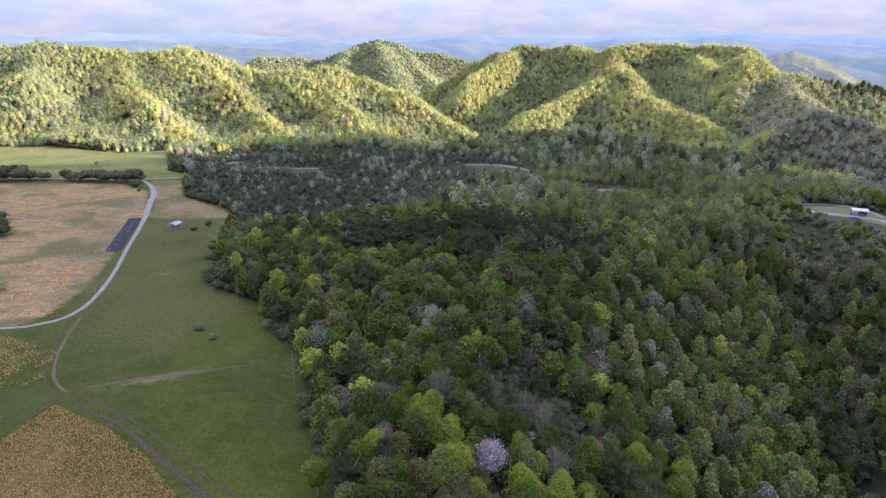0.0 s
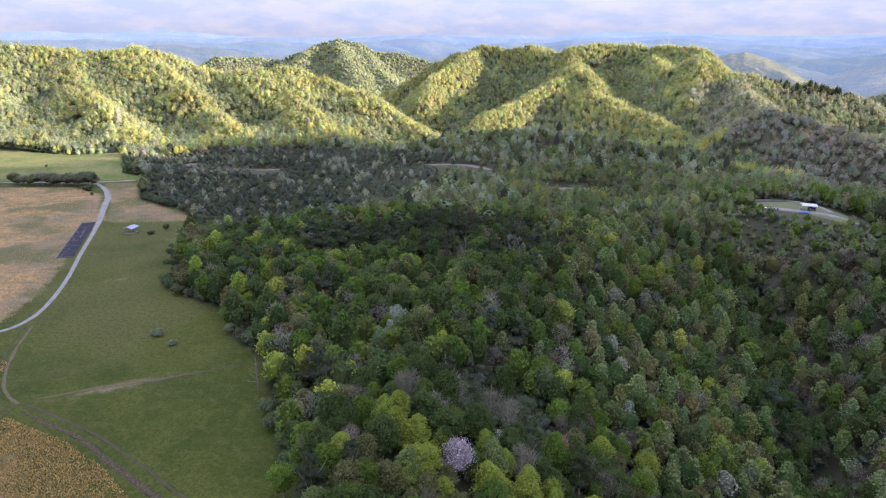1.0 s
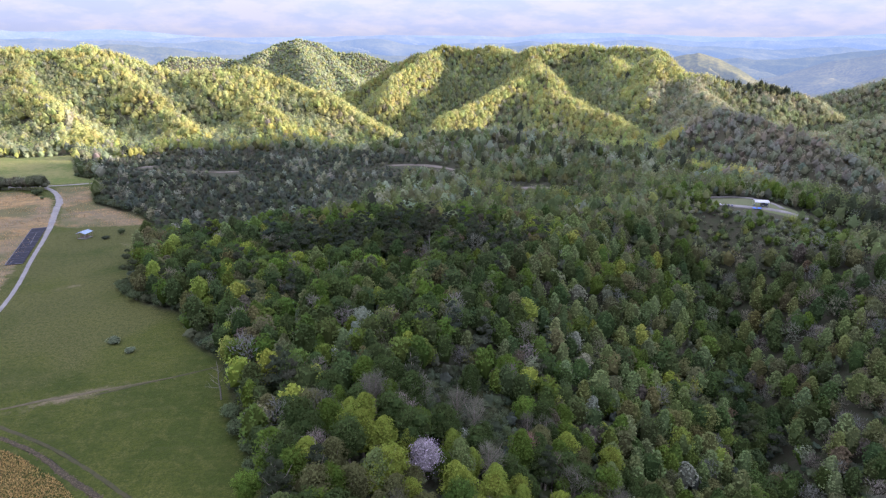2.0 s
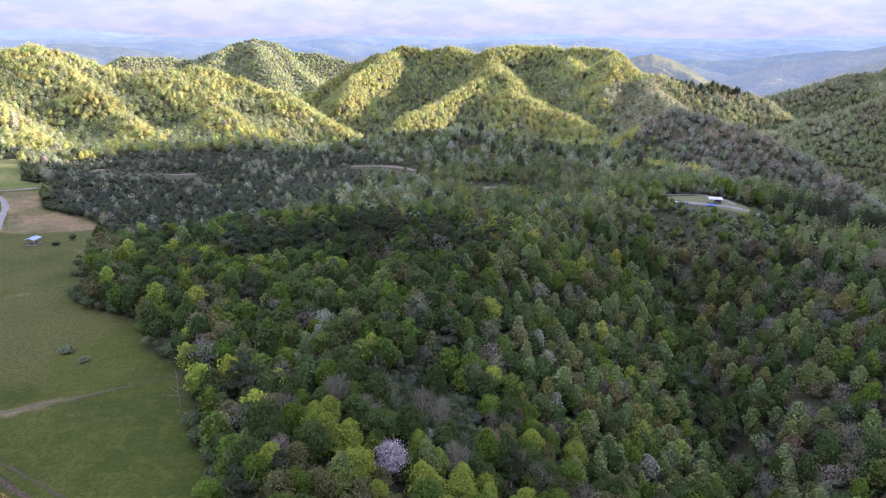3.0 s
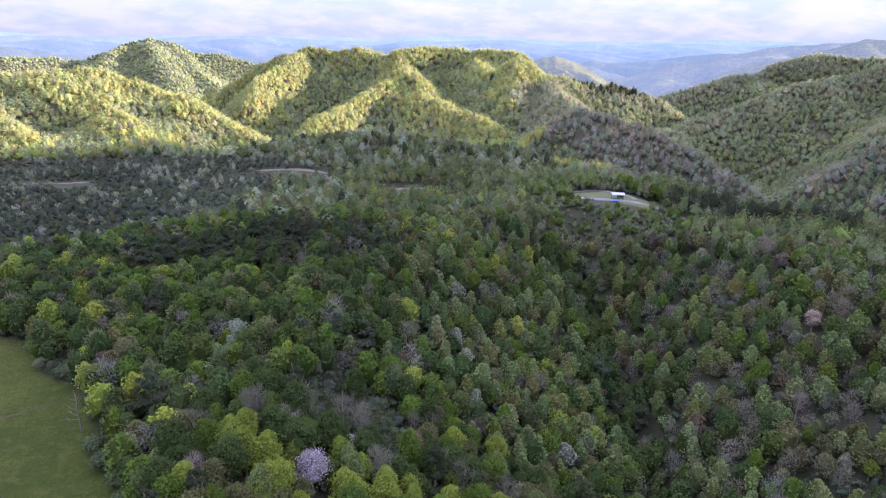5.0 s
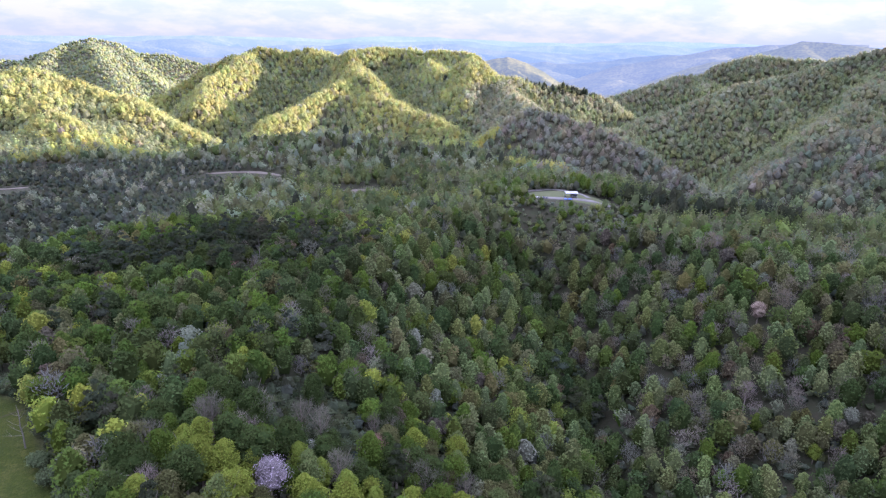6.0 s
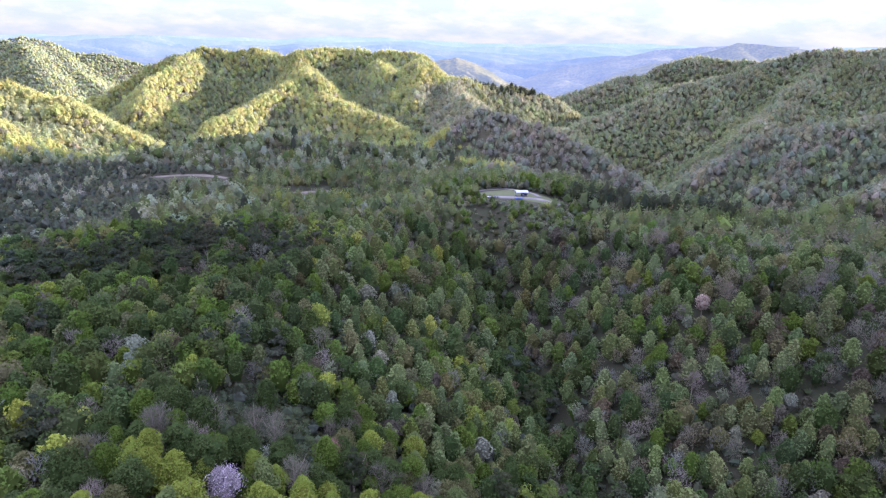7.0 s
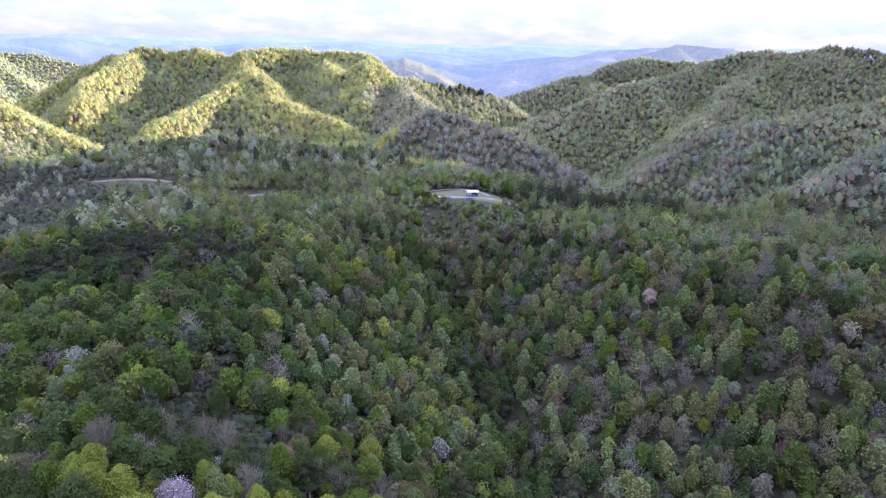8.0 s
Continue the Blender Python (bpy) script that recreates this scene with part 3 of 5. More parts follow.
def twig_arrays(h, w, r, count, thick):
    """The hazy crown of a tree not yet in leaf: short thin twigs through its outer parts, each a narrow three-cornered blade."""
    lb = lobes("round", h, w, r, 9)
    q = lb[r.randint(len(lb), size=count)]
    p = r.normal(0, 1, (count, 3))
    p[:, 2] = np.abs(p[:, 2]) - 0.3
    p /= np.linalg.norm(p, axis=1)[:, None]
    start = q[:, :3] + p * q[:, [3, 3, 4]] * r.uniform(0.2, 1.0, (count, 1))
    d = p * 0.6 + np.array([0, 0, 0.55]) + r.normal(0, 0.4, (count, 3))
    d /= np.linalg.norm(d, axis=1)[:, None]
    tip = start + d * (h * r.uniform(0.05, 0.14, (count, 1)))
    side = np.cross(d, r.normal(0, 1, (count, 3)))
    side *= (thick * r.uniform(0.6, 1.4, count) / (np.linalg.norm(side, axis=1) + 1e-9))[:, None]
    v = np.stack([start - side, start + side, tip], 1).reshape(-1, 3)
    return v, np.arange(count * 3).reshape(count, 3)


def stem_arrays(pts, sides=6):
    """A tapered limb through (x, y, z, radius)."""
    vs, fs = [], []
    for x, y, z, rad in pts:
        for k in range(sides):
            q = 2 * math.pi * k / sides
            vs.append((x + rad * math.cos(q), y + rad * math.sin(q), z))
    for n in range(len(pts) - 1):
        for k in range(sides):
            a, b = n * sides + k, n * sides + (k + 1) % sides
            fs += [(a, b, b + sides), (a, b + sides, a + sides)]
    return np.array(vs), np.array(fs)


def trunk_arrays(h, r, top=0.72, limbs=4, stout=1.0):
    lean = r.normal(0, 0.02, 2) * h
    rad = 0.018 * h * stout
    v, f = stem_arrays([(0, 0, -1.0, rad * 1.25), (lean[0] * 0.4, lean[1] * 0.4, h * 0.3, rad), (lean[0], lean[1], h * top, rad * 0.35)])
    vs, fs, at = [v], [f], len(v)
    for k in range(limbs):
        a, u = k * 2.4 + r.uniform(0, 1), r.uniform(0.32, 0.6)
        x, y, z = lean[0] * u, lean[1] * u, h * u
        ln = h * r.uniform(0.18, 0.3)
        v, f = stem_arrays([(x, y, z, rad * 0.45), (x + ln * 0.5 * math.cos(a), y + ln * 0.5 * math.sin(a), z + ln * 0.55, rad * 0.3),
                            (x + ln * 0.8 * math.cos(a), y + ln * 0.8 * math.sin(a), z + ln * 1.2, rad * 0.12)], 4)
        vs.append(v), fs.append(f + at)
        at += len(v)
    return np.concatenate(vs), np.concatenate(fs)


# kinds of tree: shape, height, width over height, colour
KINDS = {
    "bright": ("round", 12.0, 0.58, (0.082, 0.124, 0.025)),
    "lime": ("round", 12.0, 0.58, (0.178, 0.216, 0.042)),
    "green": ("round", 12.5, 0.58, (0.055, 0.080, 0.027)),
    "olive": ("round", 11.5, 0.60, (0.100, 0.104, 0.044)),
    "poplar": ("ovate", 12.5, 0.56, (0.126, 0.160, 0.060)),
    "silver": ("round", 10.0, 0.66, (0.165, 0.178, 0.110)),
    "russet": ("round", 10.0, 0.62, (0.098, 0.084, 0.055)),
    "bare": ("bare", 12.5, 0.60, (0.126, 0.122, 0.092)),
    "pine": ("pine", 16.5, 0.46, (0.047, 0.056, 0.033)),
    "cedar": ("cone", 5.2, 0.64, (0.072, 0.084, 0.056)),
    "sage": ("shrub", 3.6, 1.15, (0.088, 0.107, 0.060)),
    "shrub": ("shrub", 3.2, 1.2, (0.062, 0.078, 0.038)),
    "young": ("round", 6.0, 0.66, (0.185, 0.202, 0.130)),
    # hill tints also carry haze, sunlit crests and dim hollows
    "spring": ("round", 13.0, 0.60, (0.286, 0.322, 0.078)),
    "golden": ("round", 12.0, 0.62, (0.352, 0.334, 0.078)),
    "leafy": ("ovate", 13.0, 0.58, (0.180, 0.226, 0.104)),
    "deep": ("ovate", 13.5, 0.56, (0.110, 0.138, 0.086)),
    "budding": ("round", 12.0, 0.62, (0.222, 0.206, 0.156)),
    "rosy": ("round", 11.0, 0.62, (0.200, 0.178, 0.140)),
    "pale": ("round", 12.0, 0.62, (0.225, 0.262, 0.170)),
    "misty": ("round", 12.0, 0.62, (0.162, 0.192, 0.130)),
}
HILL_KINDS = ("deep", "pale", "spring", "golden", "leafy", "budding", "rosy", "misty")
MIXES = {
    "near": (("bright", .22), ("lime", .04), ("green", .38), ("olive", .13), ("poplar", .06), ("silver", .01), ("russet", .04), ("bare", .07), ("pine", .05)),
    "slope": (("bright", .14), ("lime", .04), ("green", .26), ("olive", .12), ("poplar", .30), ("silver", .04), ("russet", .02), ("bare", .07)),
    "shade": (("bright", .07), ("green", .22), ("olive", .13), ("poplar", .26), ("silver", .02), ("russet", .06), ("bare", .24)),
    # dark kinds that stand in for the shade of the ravine
    "gully": (("green", .62), ("pine", .14), ("shrub", .10), ("russet", .08), ("bare", .06)),
    "gold": (("lime", .60), ("bright", .13), ("olive", .13), ("poplar", .06), ("green", .04), ("bare", .04)),
    "thick": (("sage", .40), ("shrub", .38), ("green", .16), ("bare", .06)),
    "scrub": (("cedar", .66), ("shrub", .15), ("sage", .09), ("young", .09), ("bare", .01)),
    "pines": (("pine", .58), ("bare", .06), ("russet", .06), ("green", .30)),
    # silver-green trees, with extra pale ones whose tint stands in for haze
    "back": (("cedar", .16), ("green", .12), ("olive", .12), ("bright", .06), ("silver", .18), ("pale", .16), ("young", .12), ("poplar", .08), ("russet", .03), ("pine", .03)),
    # hill mixes: tone by lie and distance imitates light, shade and haze
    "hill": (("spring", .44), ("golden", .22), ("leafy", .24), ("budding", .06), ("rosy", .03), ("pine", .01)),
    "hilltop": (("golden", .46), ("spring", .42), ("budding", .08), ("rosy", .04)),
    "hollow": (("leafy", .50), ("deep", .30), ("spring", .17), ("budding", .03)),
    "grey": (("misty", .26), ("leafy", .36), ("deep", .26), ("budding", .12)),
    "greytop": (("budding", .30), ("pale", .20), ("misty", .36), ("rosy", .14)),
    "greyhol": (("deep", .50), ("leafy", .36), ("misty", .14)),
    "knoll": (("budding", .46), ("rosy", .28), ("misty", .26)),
    "far": (("pale", .60), ("spring", .30), ("leafy", .10)),
}
SCRUB = [(-106, 319), (-155, 369), (-170, 428), (-226, 516), (-160, 548), (-20, 530), (40, 470), (20, 400), (-10, 340), (-55, 295), (-97, 280)]
# bare rock on the wooded hill
OUTCROPS = [(-310, 627), (-301, 582), (-258, 602)]
# open strips: middle line with half width
CLEAR = [[(-175, 492, 2), (-162, 484, 5), (-150, 476, 2), (-124, 465, 3), (-106, 457, 7), (-95, 457, 6)], [(14, 462, 2), (48, 456, 5), (62, 445, 4)], [(94, 390, 5), (112, 387, 5)],
         [(194, 324, 11), (206, 309, 15), (219, 288, 10)], [(-170, 428, 6), (-150, 431, 5), (-125, 434, 3)], [(190, 303, 8), (200, 292, 9), (210, 286, 8)],
         [(28, 452, 6), (48, 446, 8), (60, 437, 6)], [(-104, 449, 7), (-94, 448, 6)], [(-165, 476, 6), (-160, 474, 6)], [(98, 380, 6), (110, 378, 6)]] + [[(x - 4, y, 5), (x + 4, y, 5)] for x, y in OUTCROPS]


# trees that stand out: kind, place, size, colour, label, width, colour of blossom
SNAG, PALE = (-15.2, 219.7), (24.7, 250.3)
LIME, FRESH, RUSSET, GREY = (0.172, 0.222, 0.044), (0.110, 0.172, 0.034), (0.17, 0.105, 0.085), (0.21, 0.175, 0.155)
SINGLES = [
    ("round", 10.7, 121.0, 0.92, (0.27, 0.24, 0.25), "paulownia tree covered in pale lilac blossom", 1.0, (0.50, 0.42, 0.50)),
    ("round", 0.2, 231.0, 0.95, (0.15, 0.24, 0.036), "vivid green broadleaf tree against dark pines", 1.05),
    ("round", 13.9, 240.0, 0.80, RUSSET, "reddish-brown budding tree against dark pines", 1.0),
    ("round", -5.1, 126.0, 0.95, LIME, "bright yellow-green tree with a full crown", 0.9),
    ("cone", 17.9, 127.0, 0.95, LIME, "bright yellow-green conical tree", 1.0),
    ("cone", 22.4, 124.0, 0.9, LIME, "bright yellow-green conical tree", 1.0),
    ("cone", 27.5, 121.0, 0.95, LIME, "bright yellow-green conical tree", 1.05),
    ("cone", 33.3, 117.5, 0.95, LIME, "bright yellow-green conical tree", 1.05),
    ("cone", 39.0, 116.0, 0.95, FRESH, "fresh green conical tree", 1.05),
    ("round", -26.1, 108.0, 0.7, FRESH, "fresh green tree at the lawn's corner", 1.0),
    ("bare", -12.7, 116.0, 0.95, GREY, "bare grey-brown tree not yet in leaf", 1.0),
    ("bare", 6.3, 132.5, 0.95, GREY, "bare grey-brown tree not yet in leaf", 1.0),
    ("round", 18.0, 112.5, 0.9, (0.075, 0.125, 0.03), "dark green tree beside the lilac-flowered one", 1.0),
    ("bare", 24.3, 110.0, 0.85, (0.34, 0.30, 0.26), "pale bare tree with whitish twigs", 1.0),
    ("round", 38.9, 136.0, 0.85, RUSSET, "thin reddish-brown budding tree", 1.1),
    ("round", 39.8, 166.0, 0.85, FRESH, "fresh green broadleaf tree with a flat crown", 1.1),
    ("round", 42.8, 153.0, 0.8, FRESH, "fresh green broadleaf tree with a flat crown", 1.1),
    ("round", -11.2, 165.0, 0.5, (0.22, 0.25, 0.18), "small tree with white blossom", 1.1, (0.62, 0.64, 0.58)),
    ("round", 22.6, 135.0, 0.5, (0.22, 0.25, 0.18), "small tree with white blossom", 1.1, (0.62, 0.60, 0.60)),
    ("round", 172.8, 109.0, 0.6, LIME, "small vivid yellow-green tree on the shaded slope", 1.0),
    ("round", 200.7, 160.0, 0.8, (0.30, 0.24, 0.19), "pale pinkish budding tree on the shaded slope", 0.9),
    ("bare", 173.9, 137.5, 0.95, GREY, "bare grey tree on the shaded slope", 1.0),
]


def wood_zone(x, y):
    """Name of the wood that a place lies in, '' in the open."""
    z = np.full(x.shape, "hill", dtype="<U8")
    r = np.hypot(x, y)
    az = np.degrees(np.arctan2(x, y))
    # greyed, paler tints on the right-hand hills stand in for haze
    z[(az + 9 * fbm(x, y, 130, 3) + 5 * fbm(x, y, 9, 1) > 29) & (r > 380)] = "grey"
    # lighter tints on crests, darker in hollows: light and shade of the relief put into colour
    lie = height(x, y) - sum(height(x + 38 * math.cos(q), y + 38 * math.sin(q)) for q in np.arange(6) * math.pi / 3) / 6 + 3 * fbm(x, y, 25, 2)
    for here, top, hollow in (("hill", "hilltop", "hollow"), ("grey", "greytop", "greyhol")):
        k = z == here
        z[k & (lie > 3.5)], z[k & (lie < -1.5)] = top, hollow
    # dark mix paints the shade over the hill's left end
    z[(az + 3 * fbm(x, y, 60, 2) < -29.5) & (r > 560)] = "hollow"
    # brownish knoll, tinted lighter to part it from the ridges, as haze would
    d, _ = line_distance(x, y, [(351, 652), (326, 539), (336, 460), (342, 385)])
    z[(d + 12 * fbm(x, y, 40, 2) < 48) & (r > 440)] = "knoll"
    d, _ = line_distance(x, y, [(405, 716), (441, 703), (490, 688)])
    z[d + 5 * fbm(x, y, 30, 2) < 8] = "pines"
    # pale tints on the furthest trees imitate haze
    z[r > 1250] = "far"
    z[(r < 560) & (x < 240)] = "back"
    z[(x < 240) & (y < 330) & (r < 420)] = "near"
    z[(r < 440) & (x > 60) & (y > 130 + (x - 60) * 0.3)] = "slope"
    rd, _ = line_distance(x, y, [(150, 270), (152, 243), (142, 200), (132, 160), (120, 120), (112, 0)])
    z[(r < 420) & (x > np.interp(y, [0, 100, 200, 243, 300], [112, 117, 143, 153, 175]))] = "shade"
    z[(r < 440) & (y > 205) & (x > 150) & (rd > 12) & (y > 300 - (x - 150) * 0.8)] = "slope"
    # dark trees along the ravine line paint its shaded fold
    z[(rd < 10 + 4 * fbm(x, y, 20, 2)) & (y < 262)] = "gully"
    z[inside(x, y, SCRUB)] = "scrub"
    d, _ = line_distance(x, y, [(-5, 120), (25, 117), (50, 108), (80, 90), (95, 70)])
    z[(d + 6 * fbm(x, y, 18, 2) < 12) & (x > -12)] = "gold"
    z[((x - 26) / 13) ** 2 + ((y - 147) / 19) ** 2 + 0.6 * fbm(x, y, 15, 2) < 1] = "thick"
    z[((x - 14) / 50) ** 2 + ((y - 263) / 27) ** 2 + 1.1 * fbm(x, y, 30, 2) < 1] = "pines"
    d, _ = line_distance(x, y, [(222, 288), (262, 258), (290, 232)])
    z[d + 8 * fbm(x, y, 20, 2) < 15] = "pines"
    z[inside(x, y, FIELD)] = ""
    for bx, by, gap in [(a[1], a[2], 3.2 * a[3]) for a in SINGLES] + [(*SNAG, 3.0), (*PALE, 3.0), (11.0, 111.5, 3.6)]:
        z[np.hypot(x - bx, y - by) < gap] = ""
    for pts in CLEAR:
        d, w = line_distance(x, y, pts)
        z[d < w] = ""
    return z


def scatter(spacing, rmin, rmax, a0=-42.0, a1=72.0):
    n = int(rmax / spacing / 0.9) + 2
    gx, gy = np.meshgrid(np.arange(-n, n + 1), np.arange(-n, n + 1))
    x = (gx + 0.5 * (gy % 2)).ravel() * spacing + rng.uniform(-0.5, 0.5, gx.size) * spacing
    y = gy.ravel() * spacing * 0.9 + rng.uniform(-0.5, 0.5, gx.size) * spacing
    r, az = np.hypot(x, y), np.degrees(np.arctan2(x, y))
    k = (r >= rmin) & (r < rmax) & (az > a0) & (az < a1)
    return x[k], y[k]


def choose(zones):
    pick = np.empty(zones.shape, dtype="<U8")
    for name, mix in MIXES.items():
        k = np.nonzero(zones == name)[0]
        p = np.array([m[1] for m in mix])
        pick[k] = np.array([m[0] for m in mix])[rng.choice(len(mix), len(k), p=p / p.sum())]
    return pick


def template(kind, detail, variant, r):
    """Crown of unit height at one of four levels of detail."""
    shape, h, ratio, _ = KINDS[kind]
    if shape == "round" and variant % 2:
        shape, ratio = "ovate", ratio * 1.1
    w = h * ratio
    if shape == "bare":
        v, f = twig_arrays(h, w, r, (1000, 260, 60, 16)[detail], (0.04, 0.085, 0.2, 0.6)[detail])
        d = np.ones(len(v))
    elif detail == 3 or detail == 2 and shape in ("round", "ovate", "pine"):
        # a lumpy closed crown with loose leaf clumps over it
        n, size = (9, 1.0) if detail == 3 else (36, 0.60) if kind in HILL_KINDS else (54, 0.50)
        v, f = blob_arrays(shape, h * 0.9, w * (0.74 if detail == 2 else 0.9), r)
        q = r.normal(0, 1, (n, 3))
        q[:, 2] = np.abs(q[:, 2]) * 1.1 - 0.7 * r.rand(n)
        q /= np.linalg.norm(q, axis=1)[:, None]
        slim = 1.12 - (0.62 if shape == "ovate" else 0.5 if shape == "pine" else 0.25) * np.clip(q[:, 2:], 0, 1)
        p = q.copy()
        q = q * np.concatenate([w * 0.5 * slim, w * 0.5 * slim, np.full((n, 1), h * 0.48)], 1) * r.uniform(0.62, 1.1, (n, 1))
        p /= np.linalg.norm(p, axis=1)[:, None]
        cv, cf = cards(q + (0, 0, h * 0.5), p, size, r, loose=0.6)
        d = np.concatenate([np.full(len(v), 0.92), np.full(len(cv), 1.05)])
        v, f = np.concatenate([v, cv]), np.concatenate([f, cf + len(v)])
    else:
        small = h < 7
        count = {"cone": 7, "pine": 9, "shrub": 6, "round": 10, "ovate": 9}[shape]
        count = (count + 2, max(5, count - 3), 4)[detail]
        per = (150, 56, 6)[detail] // (2 if small and detail == 1 else 1)
        size = (0.235, 0.385, 0.85)[detail] * (0.6 if small else 1.0)
        v, f, d = crown_arrays(shape, h, w, r, count, per, size, core=detail == 0 or shape in ("ovate", "pine") and detail == 1, loose=(0.8, 0.7, 0.15)[detail])
        # single core; at the nearer level its tint is cut to imitate inner shade
        if detail == 2 or (detail == 1 and shape not in ("ovate", "pine")):
            u = _ICO_V * np.array([w * 0.42, w * 0.42, h * 0.36]) * r.uniform(0.6, 1.25, (12, 1)) + (0, 0, h * 0.55)
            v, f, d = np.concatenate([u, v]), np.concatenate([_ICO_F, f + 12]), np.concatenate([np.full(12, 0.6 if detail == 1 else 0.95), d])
    return v / h, f, d


TEMPLATES = {(k, d): [template(k, d, n, rng) for n in range(4)] for k in KINDS for d in range(4)}


# low growth in front of the open strips
LOW = [[(-175, 480), (-124, 452), (-95, 445)], [(10, 448), (48, 444), (62, 432)], [(94, 376), (112, 374)], [(170, 300), (190, 282), (205, 262)]]


def growth(x, y):
    g = np.ones(np.shape(x))
    for pts in LOW:
        d, _ = line_distance(x, y, pts)
        g = np.minimum(g, np.clip(0.5 + (d - 12) / 24, 0.5, 1))
    return g


def plant_stuff(name, label, x, y, kinds, detail, grow=1.0, wide=1.0, even=0.0, sizes=(0.72, 1.22), shut=1.0):
    """Uncounted trees joined into one object."""
    z = height(x, y)
    vs, fs, ts, at = [], [], [], 0
    patch, low = fbm(x, y, 45, 2), growth(x, y)
    usual = np.mean([KINDS[k][3] for k in kinds], axis=0)
    for n in range(len(x)):
        tv, tf, td = TEMPLATES[(kinds[n], detail)][rng.randint(len(TEMPLATES[(kinds[n], detail)]))]
        h = KINDS[kinds[n]][1] * rng.uniform(*sizes) * grow * low[n]
        wd = wide * h / low[n] ** 0.5 * rng.uniform(0.88, 1.15)
        q = rng.uniform(0, 6.283)
        c, s = math.cos(q), math.sin(q)
        v = np.empty(tv.shape, np.float32)
        v[:, 0] = (tv[:, 0] * c - tv[:, 1] * s) * wd + x[n]
        v[:, 1] = (tv[:, 0] * s + tv[:, 1] * c) * wd + y[n]
        v[:, 2] = (1 - (1 - tv[:, 2]) * shut) * h + z[n]
        col = (np.array(KINDS[kinds[n]][3]) + even * (kinds[n] != "pine") * (usual - KINDS[kinds[n]][3])) * rng.uniform(*((0.84, 1.18) if detail < 2 else (0.88, 1.13))) * (1 + 0.25 * patch[n])
        col = col * np.array([rng.uniform(0.9, 1.14), 1, rng.uniform(0.85, 1.2)])
        col = col * 0.97 + 0.03 * col.mean()
        t = np.ones((len(tv), 4), np.float32)
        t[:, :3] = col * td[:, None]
        vs.append(v), fs.append(tf + at), ts.append(t)
        at += len(v)
    ob = mesh_object(name, np.concatenate(vs), np.concatenate(fs), M_LEAF, attrs=(("tint", "FLOAT_COLOR", np.concatenate(ts)),))
    return tagged(ob, label, "woodland", kind="stuff")


def thin(x, y, zones):
    """Leave the open ground free, and keep only a few trees on the far slopes that the hills hide."""
    az, r = np.arctan2(x, y), np.hypot(x, y)
    i = np.clip(np.searchsorted(SKYLINE["rad"], r) - 3, 0, len(SKYLINE["rad"]) - 1)
    j = np.clip(np.searchsorted(SKYLINE["az"], az), 0, len(SKYLINE["az"]) - 1)
    near_side = (height(x, y) + 17 - EYE[2]) / r > SKYLINE["top"][i, j]
    k = (zones != "") & (near_side | (r < 420) | (rng.rand(len(x)) < 0.12))
    return x[k], y[k], zones[k]


# nearest wood: trees of their own
x, y = scatter(5.0, 92, 310)
x, y, zn = thin(x, y, wood_zone(x, y))
kinds = choose(zn)
order = np.argsort(np.hypot(x - 30, y - 105))
mine = np.zeros(len(x), bool)
mine[order[:280]] = True

LABELS = {"bright": "fresh green broadleaf tree in new spring leaf", "lime": "yellow-green broadleaf tree in new spring leaf",
          "green": "deep green broadleaf tree with a full rounded crown", "olive": "olive-green broadleaf tree with thin young leaves",
          "poplar": "tall conical green tree with a pointed crown", "silver": "pale silvery-green tree just coming into leaf",
          "russet": "reddish-brown tree in bud with a thin crown", "bare": "bare grey-brown tree not yet in leaf",
          "pine": "dark green pine with an uneven crown", "young": "small pale-leaved sapling in the wood", "cedar": "small dark cedar in the wood", "sage": "low silvery green shrub in the wood", "shrub": "low dark green shrub in the wood"}
_made = {}


def tree_thing(kind, variant, m):
    """A tree with its trunk and crown as parts; further ones of the same build are copies."""
    if (kind, variant) not in _made:
        shape, h, ratio, col = KINDS[kind]
        root = new("shrub" if h < 7 else "tree")
        v, f = trunk_arrays(h, rng, 0.85 if shape in ("bare", "pine") else 0.72, 7 if shape == "bare" else 4)
        mesh_object("trunk", v, f, M_BARK, root, smooth=True)
        tv, tf, td = TEMPLATES[(kind, 0)][variant]
        t = np.ones((len(tv), 4), np.float32)
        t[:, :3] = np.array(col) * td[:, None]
        mesh_object("crown", tv * h, tf, M_LEAF, root, (("tint", "FLOAT_COLOR", t),))
        tagged(root, LABELS[kind], "shrub" if h < 7 else "tree", "trees of the near wood")
        root.matrix_basis = m
        _made[kind, variant] = root
        return root
    src = _made[kind, variant]
    keep = src.scale.copy()
    src.scale = (1, 1, 1)
    ob = copy_thing(src, m)
    src.scale = keep
    ob.scale = m.to_scale()
    return ob


zt = height(x, y)
for n in np.nonzero(mine)[0]:
    s = rng.uniform(0.75, 1.2)
    m = Matrix.LocRotScale((x[n], y[n], zt[n] - 0.2), Euler((0, 0, rng.uniform(0, 6.28))), (s * rng.uniform(0.9, 1.12), s * rng.uniform(0.9, 1.12), s))
    tree_thing(kinds[n], rng.randint(4), m)

plant_stuff("woodland", "dense mixed spring woodland on the plateau and ravine sides", x[~mine], y[~mine], kinds[~mine], 1, 0.94)
x, y = scatter(4.2, 280, 610)
x, y, zn = thin(x, y, wood_zone(x, y))
k = zn == "scrub"
plant_stuff("scrub", "dark cedar scrub with scattered pale saplings", x[k], y[k], choose(zn[k]), 2)
x, y = scatter(5.4, 310, 620)
x, y, zn = thin(x, y, wood_zone(x, y))
k = zn != "scrub"
